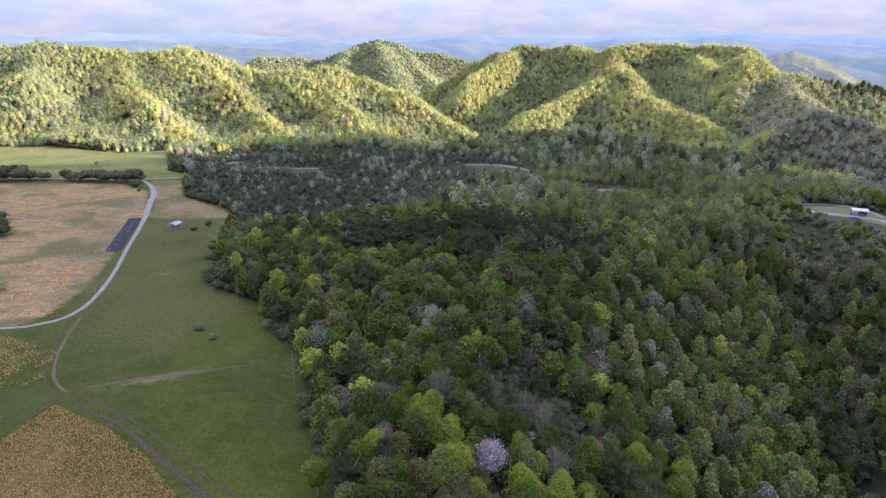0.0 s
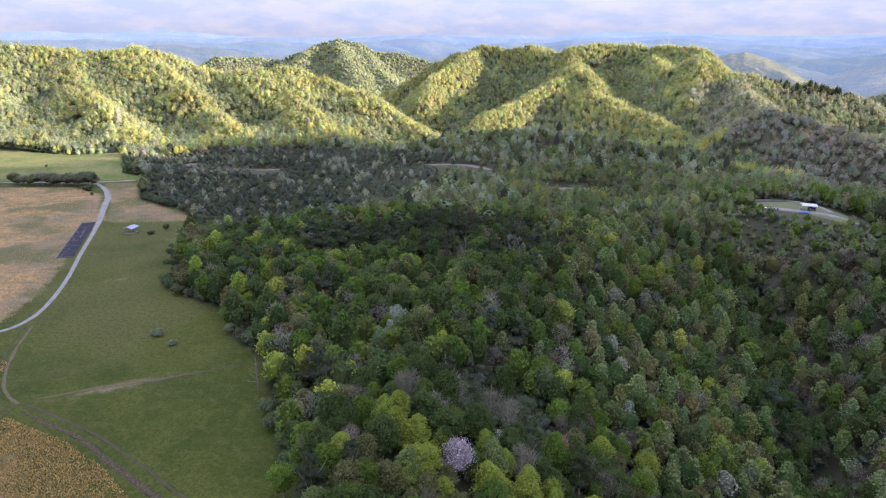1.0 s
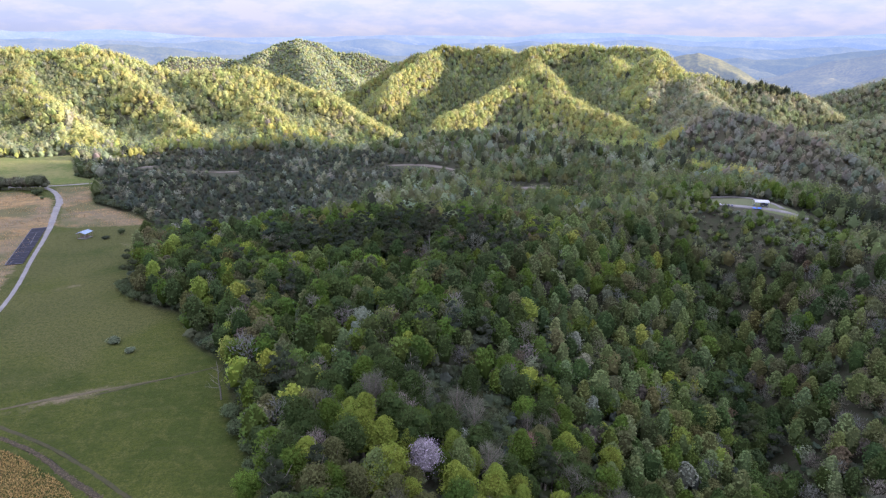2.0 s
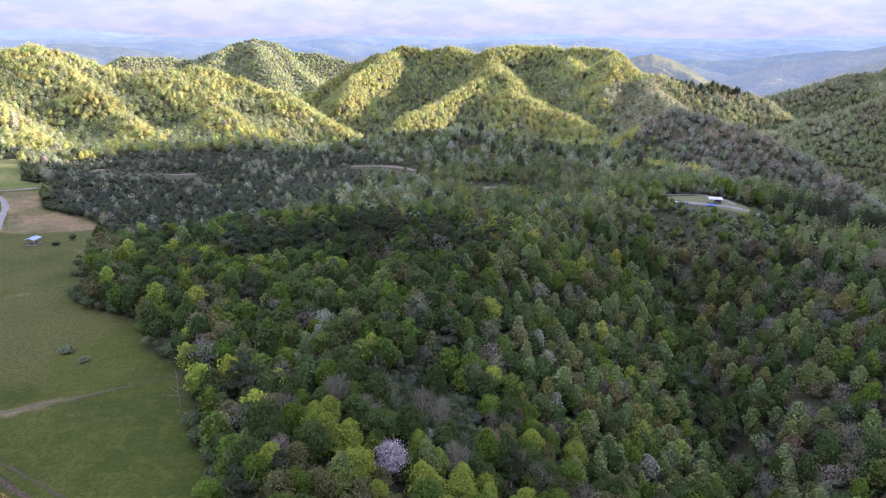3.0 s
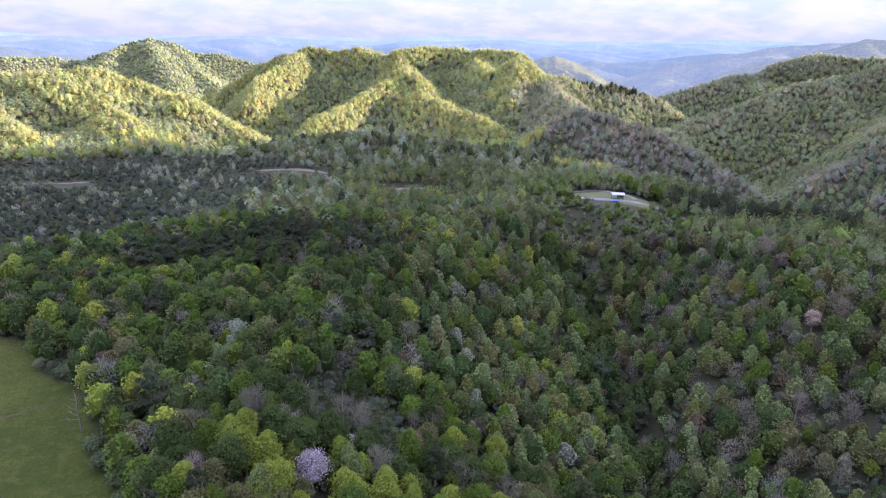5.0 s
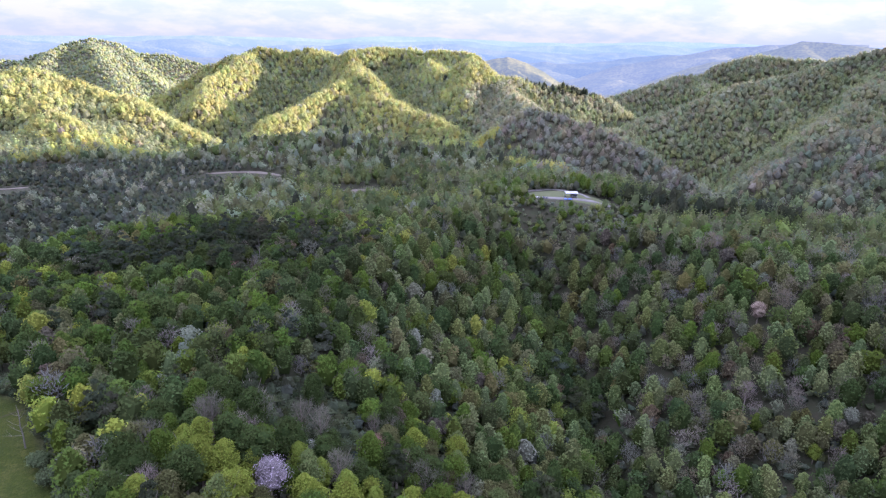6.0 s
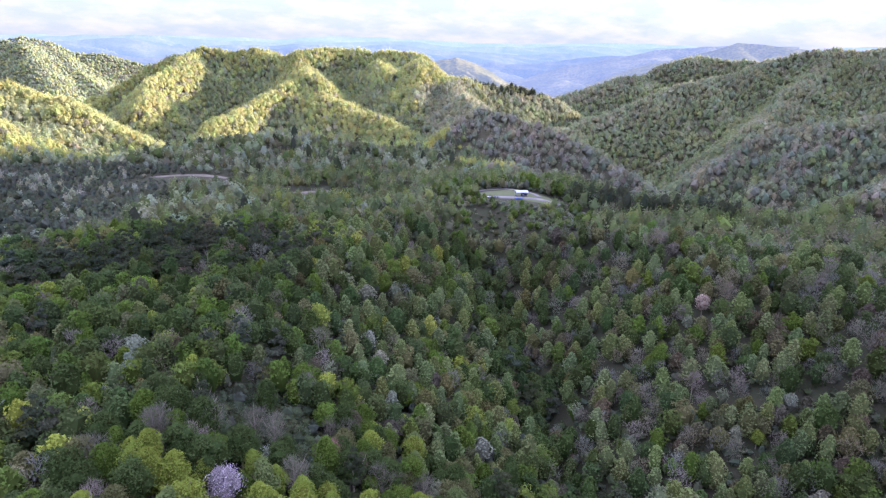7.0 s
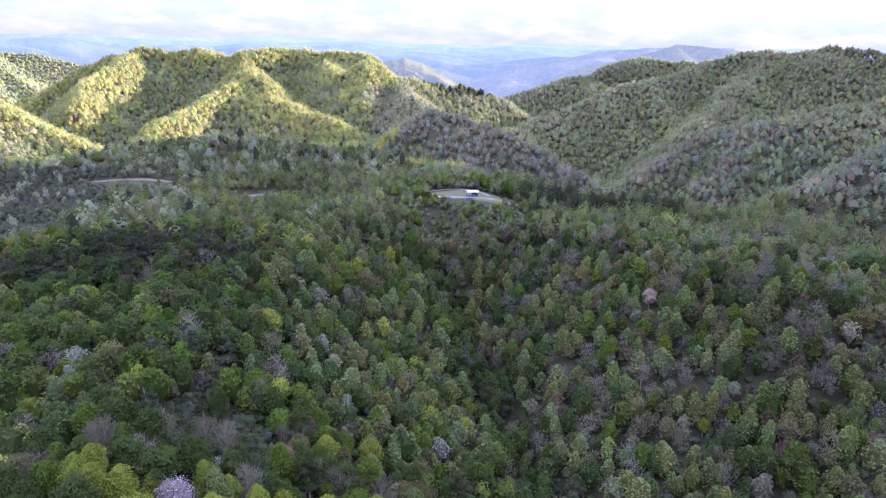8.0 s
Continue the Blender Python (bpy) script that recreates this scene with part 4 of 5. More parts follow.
plant_stuff("woodland", "mixed woodland behind the cedar scrub", x[k], y[k], choose(zn[k]), 2, 0.88, 1.08, 0.3, (0.65, 1.25), 0.92)
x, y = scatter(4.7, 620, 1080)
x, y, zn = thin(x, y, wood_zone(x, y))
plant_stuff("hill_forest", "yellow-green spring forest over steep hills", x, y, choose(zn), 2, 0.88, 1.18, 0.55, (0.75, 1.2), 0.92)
# underwood between the nearer trees
x, y = scatter(4.6, 92, 235)
x, y, zn = thin(x, y, wood_zone(x, y))
plant_stuff("undergrowth", "dark green underwood between the nearer trees", x, y, rng.choice(["shrub", "shrub", "sage", "cedar"], len(x)), 2, 1.1)
x, y = scatter(7.3, 235, 400)
x, y, zn = thin(x, y, wood_zone(x, y))
plant_stuff("undergrowth", "dark green underwood between the trees", x, y, rng.choice(["shrub", "shrub", "cedar"], len(x)), 2, 1.25)
x, y = scatter(3.3, 240, 400)
d = np.minimum(line_distance(x, y, LOW[3])[0], line_distance(x, y, [(178, 330), (200, 345), (222, 325), (232, 300)])[0])
k = (d < 17) & (wood_zone(x, y) != "") & (np.hypot(x - 203, y - 294) > 13)
plant_stuff("thicket", "low young trees and shrubs round the hilltop clearing", x[k], y[k], rng.choice(["shrub", "young", "sage", "young", "bright"], k.sum()), 1, 0.8)
x, y = scatter(2.0, 100, 190)
k = (((x - 26) / 13) ** 2 + ((y - 147) / 19) ** 2 + 0.6 * fbm(x, y, 15, 2) < 1) & (wood_zone(x, y) != "")
plant_stuff("thicket", "dense grey-green tangle of vines and shrubs in the wood", x[k], y[k], rng.choice(["shrub", "shrub", "sage"], k.sum()), 1, 1.05)
# shrubs along the edge of the fields
b = np.concatenate([smooth for smooth in [np.linspace(p, q, max(2, int(math.dist(p, q) / 1.1)), endpoint=False) for p, q in zip(FIELD[:21], FIELD[1:22])]])
b = np.repeat(b, 2, axis=0) + rng.normal(0, 1.6, (len(b) * 2, 2)) + np.array([1.5, 1.2])
k = ~inside(b[:, 0], b[:, 1], FIELD)
plant_stuff("undergrowth", "low shrubs along the edge of the wood", b[k, 0], b[k, 1], rng.choice(["shrub", "sage", "shrub", "sage"], k.sum()), 1, 0.9)
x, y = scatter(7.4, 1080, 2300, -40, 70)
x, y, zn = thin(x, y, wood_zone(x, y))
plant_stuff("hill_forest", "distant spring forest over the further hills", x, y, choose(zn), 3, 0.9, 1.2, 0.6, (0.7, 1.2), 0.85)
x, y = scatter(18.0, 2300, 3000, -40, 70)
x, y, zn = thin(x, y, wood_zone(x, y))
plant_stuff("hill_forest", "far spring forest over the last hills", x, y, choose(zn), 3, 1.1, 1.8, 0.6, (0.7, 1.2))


# ---- roads, tracks and bare strips ----
M_GRAVEL = surface("pale_gravel", (0.158, 0.148, 0.140), (0.112, 0.105, 0.100), 0.25, 0.95, 0.4, 0.03, fine=4.0)
M_TAN = surface("tan_gravel", (0.125, 0.108, 0.084), (0.092, 0.080, 0.064), 0.3, 0.95, 0.4, 0.03, fine=4.0)
M_DIRT = surface("trodden_earth", (0.076, 0.060, 0.034), (0.042, 0.040, 0.016), 0.6, 0.95, 0.4, 0.03, fine=3.0)
M_RUT = surface("worn_grass_rut", (0.026, 0.026, 0.009), (0.040, 0.036, 0.014), 0.5, 0.95, 0.4, 0.03, fine=3.0)
M_DITCH = surface("dark_ditch_soil", (0.026, 0.021, 0.012), (0.040, 0.032, 0.016), 0.7, 0.95, 0.6, 0.05, fine=5.0)
M_TURF = surface("rough_turf", (0.062, 0.075, 0.03), (0.08, 0.085, 0.04), 0.2, 0.95, 0.5, 0.05, fine=2.5)


def smooth_line(pts, step=1.2):
    """Evenly spaced points on a smooth curve through pts; every value is carried along."""
    p = np.array(pts, float)
    p = np.vstack([2 * p[0] - p[1], p, 2 * p[-1] - p[-2]])
    out = []
    for a, b, c, d in zip(p, p[1:], p[2:], p[3:]):
        n = max(2, int(np.linalg.norm((c - b)[:2]) / step))
        for u in np.arange(n) / n:
            out.append(0.5 * (2 * b + (c - a) * u + (2 * a - 5 * b + 4 * c - d) * u * u + (3 * b - a - 3 * c + d) * u ** 3))
    out.append(p[-2])
    return np.array(out)


def strip(name, pts, mat, label, category, lift=0.07, ragged=0.25, shift=0.0, parent=None):
    """A ribbon on the ground along (x, y, half width), crowned a little in the middle and with uneven edges."""
    c = smooth_line(pts)
    d = np.gradient(c[:, :2], axis=0)
    d /= np.linalg.norm(d, axis=1)[:, None] + 1e-9
    nrm = np.stack([-d[:, 1], d[:, 0]], -1)
    rows = []
    offs = (-1.0, -0.85, -0.4, 0.0, 0.4, 0.85, 1.0)
    for k, o in enumerate(offs):
        w = np.maximum(c[:, 2], 0.05) * o
        if abs(o) > 0.8:
            w = w * (1 + ragged * fbm(c[:, 0] * 3 + k * 40, c[:, 1] * 3, 9, 3))
        q = c[:, :2] + nrm * (w + shift)[:, None]
        z = height(q[:, 0], q[:, 1]) + lift * (1.0 if abs(o) < 0.9 else -0.6)
        rows.append(np.column_stack([q, z]))
    v = np.stack(rows, 1).reshape(-1, 3)
    k, n = len(offs), len(c)
    i, j = np.meshgrid(np.arange(n - 1), np.arange(k - 1), indexing="ij")
    f = np.stack([i * k + j, (i + 1) * k + j, (i + 1) * k + j + 1, i * k + j + 1], -1).reshape(-1, 4)[:, ::-1]
    ob = mesh_object(name, v, f, mat, parent, smooth=True)
    return tagged(ob, label, category, kind="structure")


strip("road", [(-240, 180, 0.78), (-190, 183, 0.78), (-146, 188, 0.78), (-136, 190.8, 0.83), (-129, 197.5, 0.93), (-128.2, 212, 0.89), (-134, 238.6, 0.89), (-144, 271.4, 0.93),
               (-153, 303, 1.04), (-160, 325, 1.46), (-166, 342, 1.67), (-173, 362, 1.78), (-178.4, 378, 1.88), (-190, 400, 1.57), (-205, 420, 1.25)], M_GRAVEL,
      "pale grey gravel lane winding through the meadow", "gravel lane")
strip("road", [(-420, 423, 1.01), (-270, 424.3, 1.01), (-207, 422.5, 1.40), (-178, 428, 1.27), (-151, 431, 1.14), (-125, 434, 0.89)], M_GRAVEL,
      "pale gravel lane along the hedgerow", "gravel lane")
TRACK = [(-125, 196.5, 1.0), (-121, 180, 1.0), (-115.5, 165.3, 1.0), (-109.5, 154.5, 1.0), (-102.1, 147.5, 0.9)]
strip("track", [(x, y, 0.5) for x, y, _ in TRACK], M_DIRT, "narrow trodden earth track beside the lawn", "track", shift=0.9, ragged=0.9, lift=0.03)
strip("track", [(x, y, 0.3) for x, y, _ in TRACK], M_RUT, "worn wheel rut in the grass", "track", shift=-1.3, ragged=0.9, lift=0.02)
strip("track", [(-101, 147, 0.5), (-92.5, 141.7, 0.5), (-79, 133.6, 0.5), (-66, 124, 0.5), (-54, 113.6, 0.5), (-40, 101, 0.5)], M_RUT, "worn wheel rut along the ditch",
      "track", shift=1.9, ragged=0.9, lift=0.02)
for sh in (-0.8, 0.8):
    strip("track", [(-102, 147, 0.35), (-104, 137.3, 0.4), (-105.5, 125.6, 0.4), (-107, 110, 0.4)], M_RUT, "faint wheel rut across the meadow", "track", shift=sh)
    strip("track", [(-136, 176, 0.3), (-122, 170, 0.3), (-118, 172, 0.3)], M_RUT, "faint wheel rut across the meadow", "track", shift=sh)
strip("track", [(-98, 150.3, 0.2), (-88, 154, 0.6), (-80, 156.2, 0.9), (-74, 158.2, 0.6), (-66, 160.5, 0.25), (-56, 163.5, 0.12)], M_DIRT,
      "bare earth scrape across the lawn", "track", lift=0.03, ragged=0.9)
strip("track", [(-74.1, 156.1, 0.35), (-62.7, 160.9, 0.35), (-52.3, 165.0, 0.35), (-44.0, 168.8, 0.35)], M_RUT, "narrow dark rut across the lawn", "track", lift=0.02, ragged=0.9)
DITCH = [(-99, 145.5, 0.25), (-92.5, 140.7, 0.45), (-79, 132.5, 0.6), (-66.9, 122.4, 0.75), (-55.3, 112.6, 0.8), (-49, 107, 0.8), (-40, 98, 0.8)]
strip("ditch", DITCH, M_DITCH, "dark stony drainage ditch between lawn and dry meadow", "ditch", lift=0.04, ragged=1.1)
strip("road", [(-172, 490, 0.4), (-166, 487, 2.2), (-160, 483, 1.6), (-155, 480, 0.3)], M_TAN, "small bare gravel patch in the cedar scrub", "gravel lane", lift=0.4, ragged=0.8)
strip("road", [(-124, 466, 0.4), (-112, 461, 1.0), (-104, 459, 2.6), (-97, 459, 2.4), (-92, 460, 0.4)], M_TAN,
      "bare pale gravel strip in the cedar scrub", "gravel lane", lift=0.4, ragged=0.8)
strip("road", [(14, 464, 0.6), (22, 463, 1.6), (36, 462, 2.2), (50, 457, 3.0), (62, 446, 1.8)], M_TAN, "pale gravel track among trees", "gravel lane", lift=0.4)
strip("road", [(90, 391, 1.5), (99, 389, 2.6), (110, 387, 2.6), (118, 385, 1.5)], M_TAN, "short pale gravel track among trees", "gravel lane", lift=0.4)
# clearing on its knoll
strip("verge", [(186, 318, 5), (196, 316, 10), (206, 308, 12), (214, 294, 9), (219, 282, 5)], M_TURF, "rough turf of the hilltop clearing", "turf", lift=0.25)
strip("road", [(184, 337, 0.8), (199, 333.5, 0.9), (209, 327, 0.9), (214.5, 317, 1.0), (217, 305, 1.2), (216, 296, 1.6)], M_GRAVEL,
      "pale gravel loop round the clearing", "gravel lane", lift=0.5)
strip("road", [(187, 311, 0.7), (191, 306.5, 1.5), (199, 299.5, 2.0), (209, 294, 2.3), (217, 288, 1.7), (221, 280, 0.9)], M_GRAVEL,
      "pale gravel parking ground in the clearing", "gravel lane", lift=0.45)


# ---- small builders ----
def part(name, bm, mat, parent, label=""):
    me = bpy.data.meshes.new(name)
    bm.to_mesh(me)
    bm.free()
    me.materials.append(mat)
    ob = new(name, me)
    ob.parent = parent
    return tagged(ob, label)


def box(size, at=(0, 0, 0), bevel=0.0, turn=(0, 0, 0)):
    bm = bmesh.new()
    bmesh.ops.create_cube(bm, size=1, matrix=pose(*at, *turn) @ Matrix.Diagonal((*size, 1)))
    if bevel:
        bmesh.ops.bevel(bm, geom=list(bm.edges), offset=bevel, segments=2, affect="EDGES")
    return bm


def drum(r1, r2, depth, at=(0, 0, 0), turn=(0, 0, 0), sides=16):
    bm = bmesh.new()
    bmesh.ops.create_cone(bm, cap_ends=True, segments=sides, radius1=r1, radius2=r2, depth=depth, matrix=pose(*at, *turn))
    return bm


def joined(*bms):
    out = bmesh.new()
    for b in bms:
        me = bpy.data.meshes.new("piece")
        b.to_mesh(me)
        b.free()
        out.from_mesh(me)
        bpy.data.meshes.remove(me)
    return out


def ribbed_sheet(w, l, pitch=0.3, rise=0.04):
    """Sheet of profiled metal, w across the ribs and l along them, 3 cm thick."""
    n = int(w / pitch) * 4
    bm = bmesh.new()
    top, bot = [], []
    for k in range(n + 1):
        x, z = -w / 2 + w * k / n, rise * (k % 4 in (1, 2))
        top.append([bm.verts.new((x, s * l / 2, z)) for s in (-1, 1)])
        bot.append([bm.verts.new((x, s * l / 2, z - 0.03)) for s in (-1, 1)])
    for k in range(n):
        bm.faces.new((top[k][0], top[k + 1][0], top[k + 1][1], top[k][1]))
        bm.faces.new((bot[k][1], bot[k + 1][1], bot[k + 1][0], bot[k][0]))
        for s in (0, 1):
            bm.faces.new((top[k][s], bot[k][s], bot[k + 1][s], top[k + 1][s]))
    return bm


def moved(bm, m):
    bm.transform(m)
    return bm


M_ROOF = surface("weathered_metal_roof", (0.20, 0.25, 0.32), (0.16, 0.20, 0.26), 0.5, 0.55, 0.1, 0.01, metal=0.35)
M_TIMBER = surface("weathered_timber", (0.17, 0.12, 0.085), (0.24, 0.17, 0.12), 1.5, 0.85, 0.4, 0.01)
M_REDWOOD = surface("red_stained_wood", (0.13, 0.055, 0.04), (0.09, 0.04, 0.03), 1.5, 0.8, 0.3, 0.01)
M_CONCRETE = surface("concrete", (0.16, 0.15, 0.135), (0.12, 0.115, 0.10), 0.8, 0.9, 0.3, 0.01)
M_SHEET = surface("black_woven_ground_sheet", (0.008, 0.0085, 0.014), (0.014, 0.015, 0.022), 0.35, 0.95, 0.5, 0.05, fine=2.0)
M_SEAM = surface("pale_seam_tape", (0.10, 0.10, 0.12), (0.06, 0.06, 0.07), 1.0, 0.7, 0.2, 0.01)
M_WHITE = surface("white_canvas", (0.62, 0.62, 0.64), (0.55, 0.55, 0.58), 0.7, 0.75, 0.2, 0.02)
M_STEEL = surface("painted_steel", (0.30, 0.31, 0.32), (0.24, 0.25, 0.26), 2.0, 0.5, 0.15, 0.005, metal=0.5)
M_NAVY = surface("navy_paint", (0.025, 0.04, 0.11), (0.02, 0.03, 0.08), 2.0, 0.45, 0.1, 0.005)
M_BLUE = surface("bright_blue_tarpaulin", (0.05, 0.16, 0.52), (0.035, 0.12, 0.42), 1.2, 0.5, 0.5, 0.05)
M_TYRE = surface("tyre_rubber", (0.02, 0.02, 0.021), (0.03, 0.03, 0.03), 3.0, 0.9, 0.3, 0.01)
M_GLASS, _nd, _lk, _bs = material("dark_window_glass")
_bs.inputs["Base Color"].default_value, _bs.inputs["Roughness"].default_value = (0.02, 0.025, 0.03, 1), 0.08


def ground_at(x, y):
    return float(height(np.array([x]), np.array([y]))[0])


def make_pavilion(x, y, turn):
    root = new("picnic_pavilion")
    part("floor_slab", box((5.0, 6.6, 0.5), (0, 0, -0.12), 0.03), M_CONCRETE, root)
    for px in (-2.4, 2.4):
        for py in (-3.2, 0, 3.2):
            part("post", box((0.16, 0.16, 2.3), (px, py, 1.28), 0.015), M_TIMBER, root)
    for px in (-2.4, 2.4):
        part("beam", box((0.16, 6.8, 0.22), (px, 0, 2.5), 0.015), M_TIMBER, root)
    for py in (-3.2, 3.2):
        part("truss", joined(box((5.2, 0.12, 0.2), (0, py, 2.52)), box((0.14, 0.12, 0.7), (0, py, 2.92)),
                             box((2.7, 0.1, 0.12), (-1.3, py, 2.9), 0, (0, -14, 0)), box((2.7, 0.1, 0.12), (1.3, py, 2.9), 0, (0, 14, 0))), M_TIMBER, root)
    for s in (-1, 1):
        part("roof_panel", moved(ribbed_sheet(7.4, 3.0), pose(s * 1.42, 0, 3.0, 0, s * 14, 0) @ pose(0, 0, 0, 0, 0, 90)), M_ROOF, root, "pale ribbed metal roof panel")
    part("ridge_cap", joined(box((0.3, 7.42, 0.03), (-0.13, 0, 3.39), 0, (0, -14, 0)), box((0.3, 7.42, 0.03), (0.13, 0, 3.39), 0, (0, 14, 0))), M_ROOF, root)
    root.matrix_basis = pose(x, y, ground_at(x, y), 0, 0, turn) @ Matrix.Diagonal((0.86, 0.78, 1.0, 1.0))
    return tagged(root, "open picnic pavilion with a pale metal roof on the lawn", "pavilion")


def make_picnic_table(x, y, z, turn):
    root = new("picnic_table")
    for k in range(4):
        part("board", box((1.9, 0.18, 0.045), (0, -0.3 + 0.2 * k, 0.75), 0.006), M_REDWOOD, root)
    for s in (-1, 1):
        part("bench", box((1.9, 0.26, 0.05), (0, s * 0.75, 0.44), 0.006), M_REDWOOD, root)
        part("leg_frame", joined(box((0.08, 0.1, 0.95), (s * 0.7, -0.36, 0.37), 0, (-28, 0, 0)), box((0.08, 0.1, 0.95), (s * 0.7, 0.36, 0.37), 0, (28, 0, 0)),
                                 box((0.07, 1.6, 0.1), (s * 0.7, 0, 0.39))), M_REDWOOD, root)
    root.matrix_basis = pose(x, y, z, 0, 0, turn)
    return tagged(root, "red-stained wooden picnic table under the pavilion roof", "table")


PAV = (-134.8, 303.5)
make_pavilion(*PAV, -14)
make_picnic_table(PAV[0] - 0.95, PAV[1] - 0.6, ground_at(*PAV) + 0.13, 99)
make_picnic_table(PAV[0] + 0.95, PAV[1] + 0.5, ground_at(*PAV) + 0.13, 97)


def wavy_sheet(w, l, nx, ny, lift, seed, sag=0.05):
    """A laid cloth, w by l, gently rippled, 2 cm thick."""
    gx, gy = np.meshgrid(np.linspace(-w / 2, w / 2, nx), np.linspace(-l / 2, l / 2, ny))
    z = lift + sag * fbm(gx + seed * 31, gy, 1.8, 3)
    bm = bmesh.new()
    t = [bm.verts.new((a, b, c)) for a, b, c in zip(gx.ravel(), gy.ravel(), z.ravel())]
    for i in range(ny - 1):
        for j in range(nx - 1):
            bm.faces.new((t[i * nx + j], t[i * nx + j + 1], t[(i + 1) * nx + j + 1], t[(i + 1) * nx + j]))
    rim = [e for e in bm.edges if e.is_boundary]
    ext = bmesh.ops.extrude_edge_only(bm, edges=rim)
    for v in ext["geom"]:
        if isinstance(v, bmesh.types.BMVert):
            v.co.z -= 0.06
    return bm


def make_ground_sheet():
    root = new("ground_sheet")
    lx, ly = 6.6, 57.5
    n = 7
    for k in range(n):
        for s in (-1, 1):
            part("panel", moved(wavy_sheet(lx / 2 - 0.05, ly / n - 0.1, 6, 10, 0.16, k * 3 + s), pose(s * lx / 4, -ly / 2 + ly / n * (k + 0.5), 0)), M_SHEET, root)
    for k in range(n + 1):
        part("seam", box((lx, 0.16 if k % n else 0.3, 0.05), (0, -ly / 2 + ly / n * k, 0.2), 0.01, (0, 0, 1.5 * (k % 3 - 1))), M_SEAM, root, "pale seam tape")
    part("seam", box((0.18, ly * 0.34, 0.05), (0.6, ly * 0.17, 0.21), 0.01, (0, 0, 2)), M_SEAM, root, "pale seam tape")
    part("seam", box((0.16, 5.0, 0.05), (-1.6, -ly / 2 + 3.0, 0.21), 0.01, (0, 0, -6)), M_SEAM, root, "pale seam tape")
    part("edge", box((0.22, ly, 0.06), (-lx / 2, 0, 0.17), 0.01), M_SEAM, root, "pale folded edge")
    root.matrix_basis = pose(-156.0, 294.2, ground_at(-156, 294), 0, 0, 15.5)
    return tagged(root, "long black woven ground sheet with pale seams in the dry meadow", "ground sheet")


make_ground_sheet()


# ---- the clearing: canopy, tractor, cloth, stall ----
def make_canopy(x, y, turn):
    root = new("canopy")
    w, l, hh = 7.2, 4.6, 2.9
    bm = bmesh.new()
    nx, ny = 13, 9
    vs = []
    for i in range(ny):
        for j in range(nx):
            u, v = j / (nx - 1) * 2 - 1, i / (ny - 1) * 2 - 1
            vs.append(bm.verts.new((u * w / 2, v * l / 2, hh + 0.55 * (1 - v * v) ** 0.8 + 0.03 * math.cos(u * 9) * (1 - abs(v)))))
    for i in range(ny - 1):
        for j in range(nx - 1):
            bm.faces.new((vs[i * nx + j], vs[i * nx + j + 1], vs[(i + 1) * nx + j + 1], vs[(i + 1) * nx + j]))
    bmesh.ops.solidify(bm, geom=list(bm.faces), thickness=0.04)
    part("roof", bm, M_WHITE, root, "white canvas roof")
    for s in (-1, 1):
        part("valance", box((w, 0.04, 0.3), (0, s * l / 2, hh - 0.14)), M_WHITE, root, "white canvas valance")
        part("eave_rail", drum(0.04, 0.04, w, (0, s * (l / 2 - 0.06), hh - 0.03), (0, 90, 0), 8), M_STEEL, root)
        for px in (-w / 2 + 0.1, 0, w / 2 - 0.1):
            part("post", drum(0.05, 0.05, hh + 0.3, (px, s * (l / 2 - 0.1), hh / 2 - 0.15), (0, 0, 0), 8), M_STEEL, root)
    root.matrix_basis = pose(x, y, ground_at(x, y) + 0.45, 0, 0, turn)
    return tagged(root, "white canvas canopy on steel posts in the hilltop clearing", "canopy")


def make_wheel(name, rad, wid, at, root):
    tyre = part(name, joined(drum(rad, rad, wid * 0.7, at, (0, 90, 0), 20), drum(rad * 0.93, rad * 0.93, wid, at, (0, 90, 0), 20)), M_TYRE, root)
    part("rim", joined(drum(rad * 0.55, rad * 0.5, wid * 1.08, at, (0, 90, 0), 14)), M_STEEL, tyre)
    for k in range(10):
        a = 36 * k
        part("lug", box((wid * 1.02, 0.09, 0.07), (at[0], at[1] + rad * math.cos(radians(a)), at[2] + rad * math.sin(radians(a))), 0, (a, 0, 0)), M_TYRE, tyre)


def make_tractor(x, y, turn):
    root = new("tractor")
    part("bonnet", box((0.85, 1.7, 0.75), (0, -1.1, 1.15), 0.1), M_NAVY, root)
    part("chassis", box((0.6, 3.1, 0.4), (0, -0.4, 0.7), 0.05), M_NAVY, root)
    cab = part("cab", joined(box((1.4, 1.3, 0.6), (0, 0.55, 1.1), 0.06), box((1.5, 1.5, 0.12), (0, 0.55, 2.45), 0.05),
                             *[box((0.09, 0.09, 1.1), (sx * 0.66, 0.55 + sy * 0.62, 1.9)) for sx in (-1, 1) for sy in (-1, 1)]), M_NAVY, root)
    for at, size in (((0.67, 0.55, 1.9), (0.02, 1.12, 0.98)), ((-0.67, 0.55, 1.9), (0.02, 1.12, 0.98)), ((0, -0.08, 1.9), (1.22, 0.02, 0.98)), ((0, 1.18, 1.9), (1.22, 0.02, 0.98))):
        part("pane", box(size, at), M_GLASS, cab)
    part("exhaust", drum(0.05, 0.05, 0.9, (0.25, -1.3, 1.9), (0, 0, 0), 8), M_STEEL, root)
    for s in (-1, 1):
        make_wheel("rear_wheel", 0.75, 0.42, (s * 0.85, 0.75, 0.75), root)
        make_wheel("front_wheel", 0.48, 0.28, (s * 0.75, -1.5, 0.48), root)
    root.matrix_basis = pose(x, y, ground_at(x, y) + 0.45, 0, 0, turn)
    return tagged(root, "dark navy farm tractor parked beneath the white canopy", "tractor")


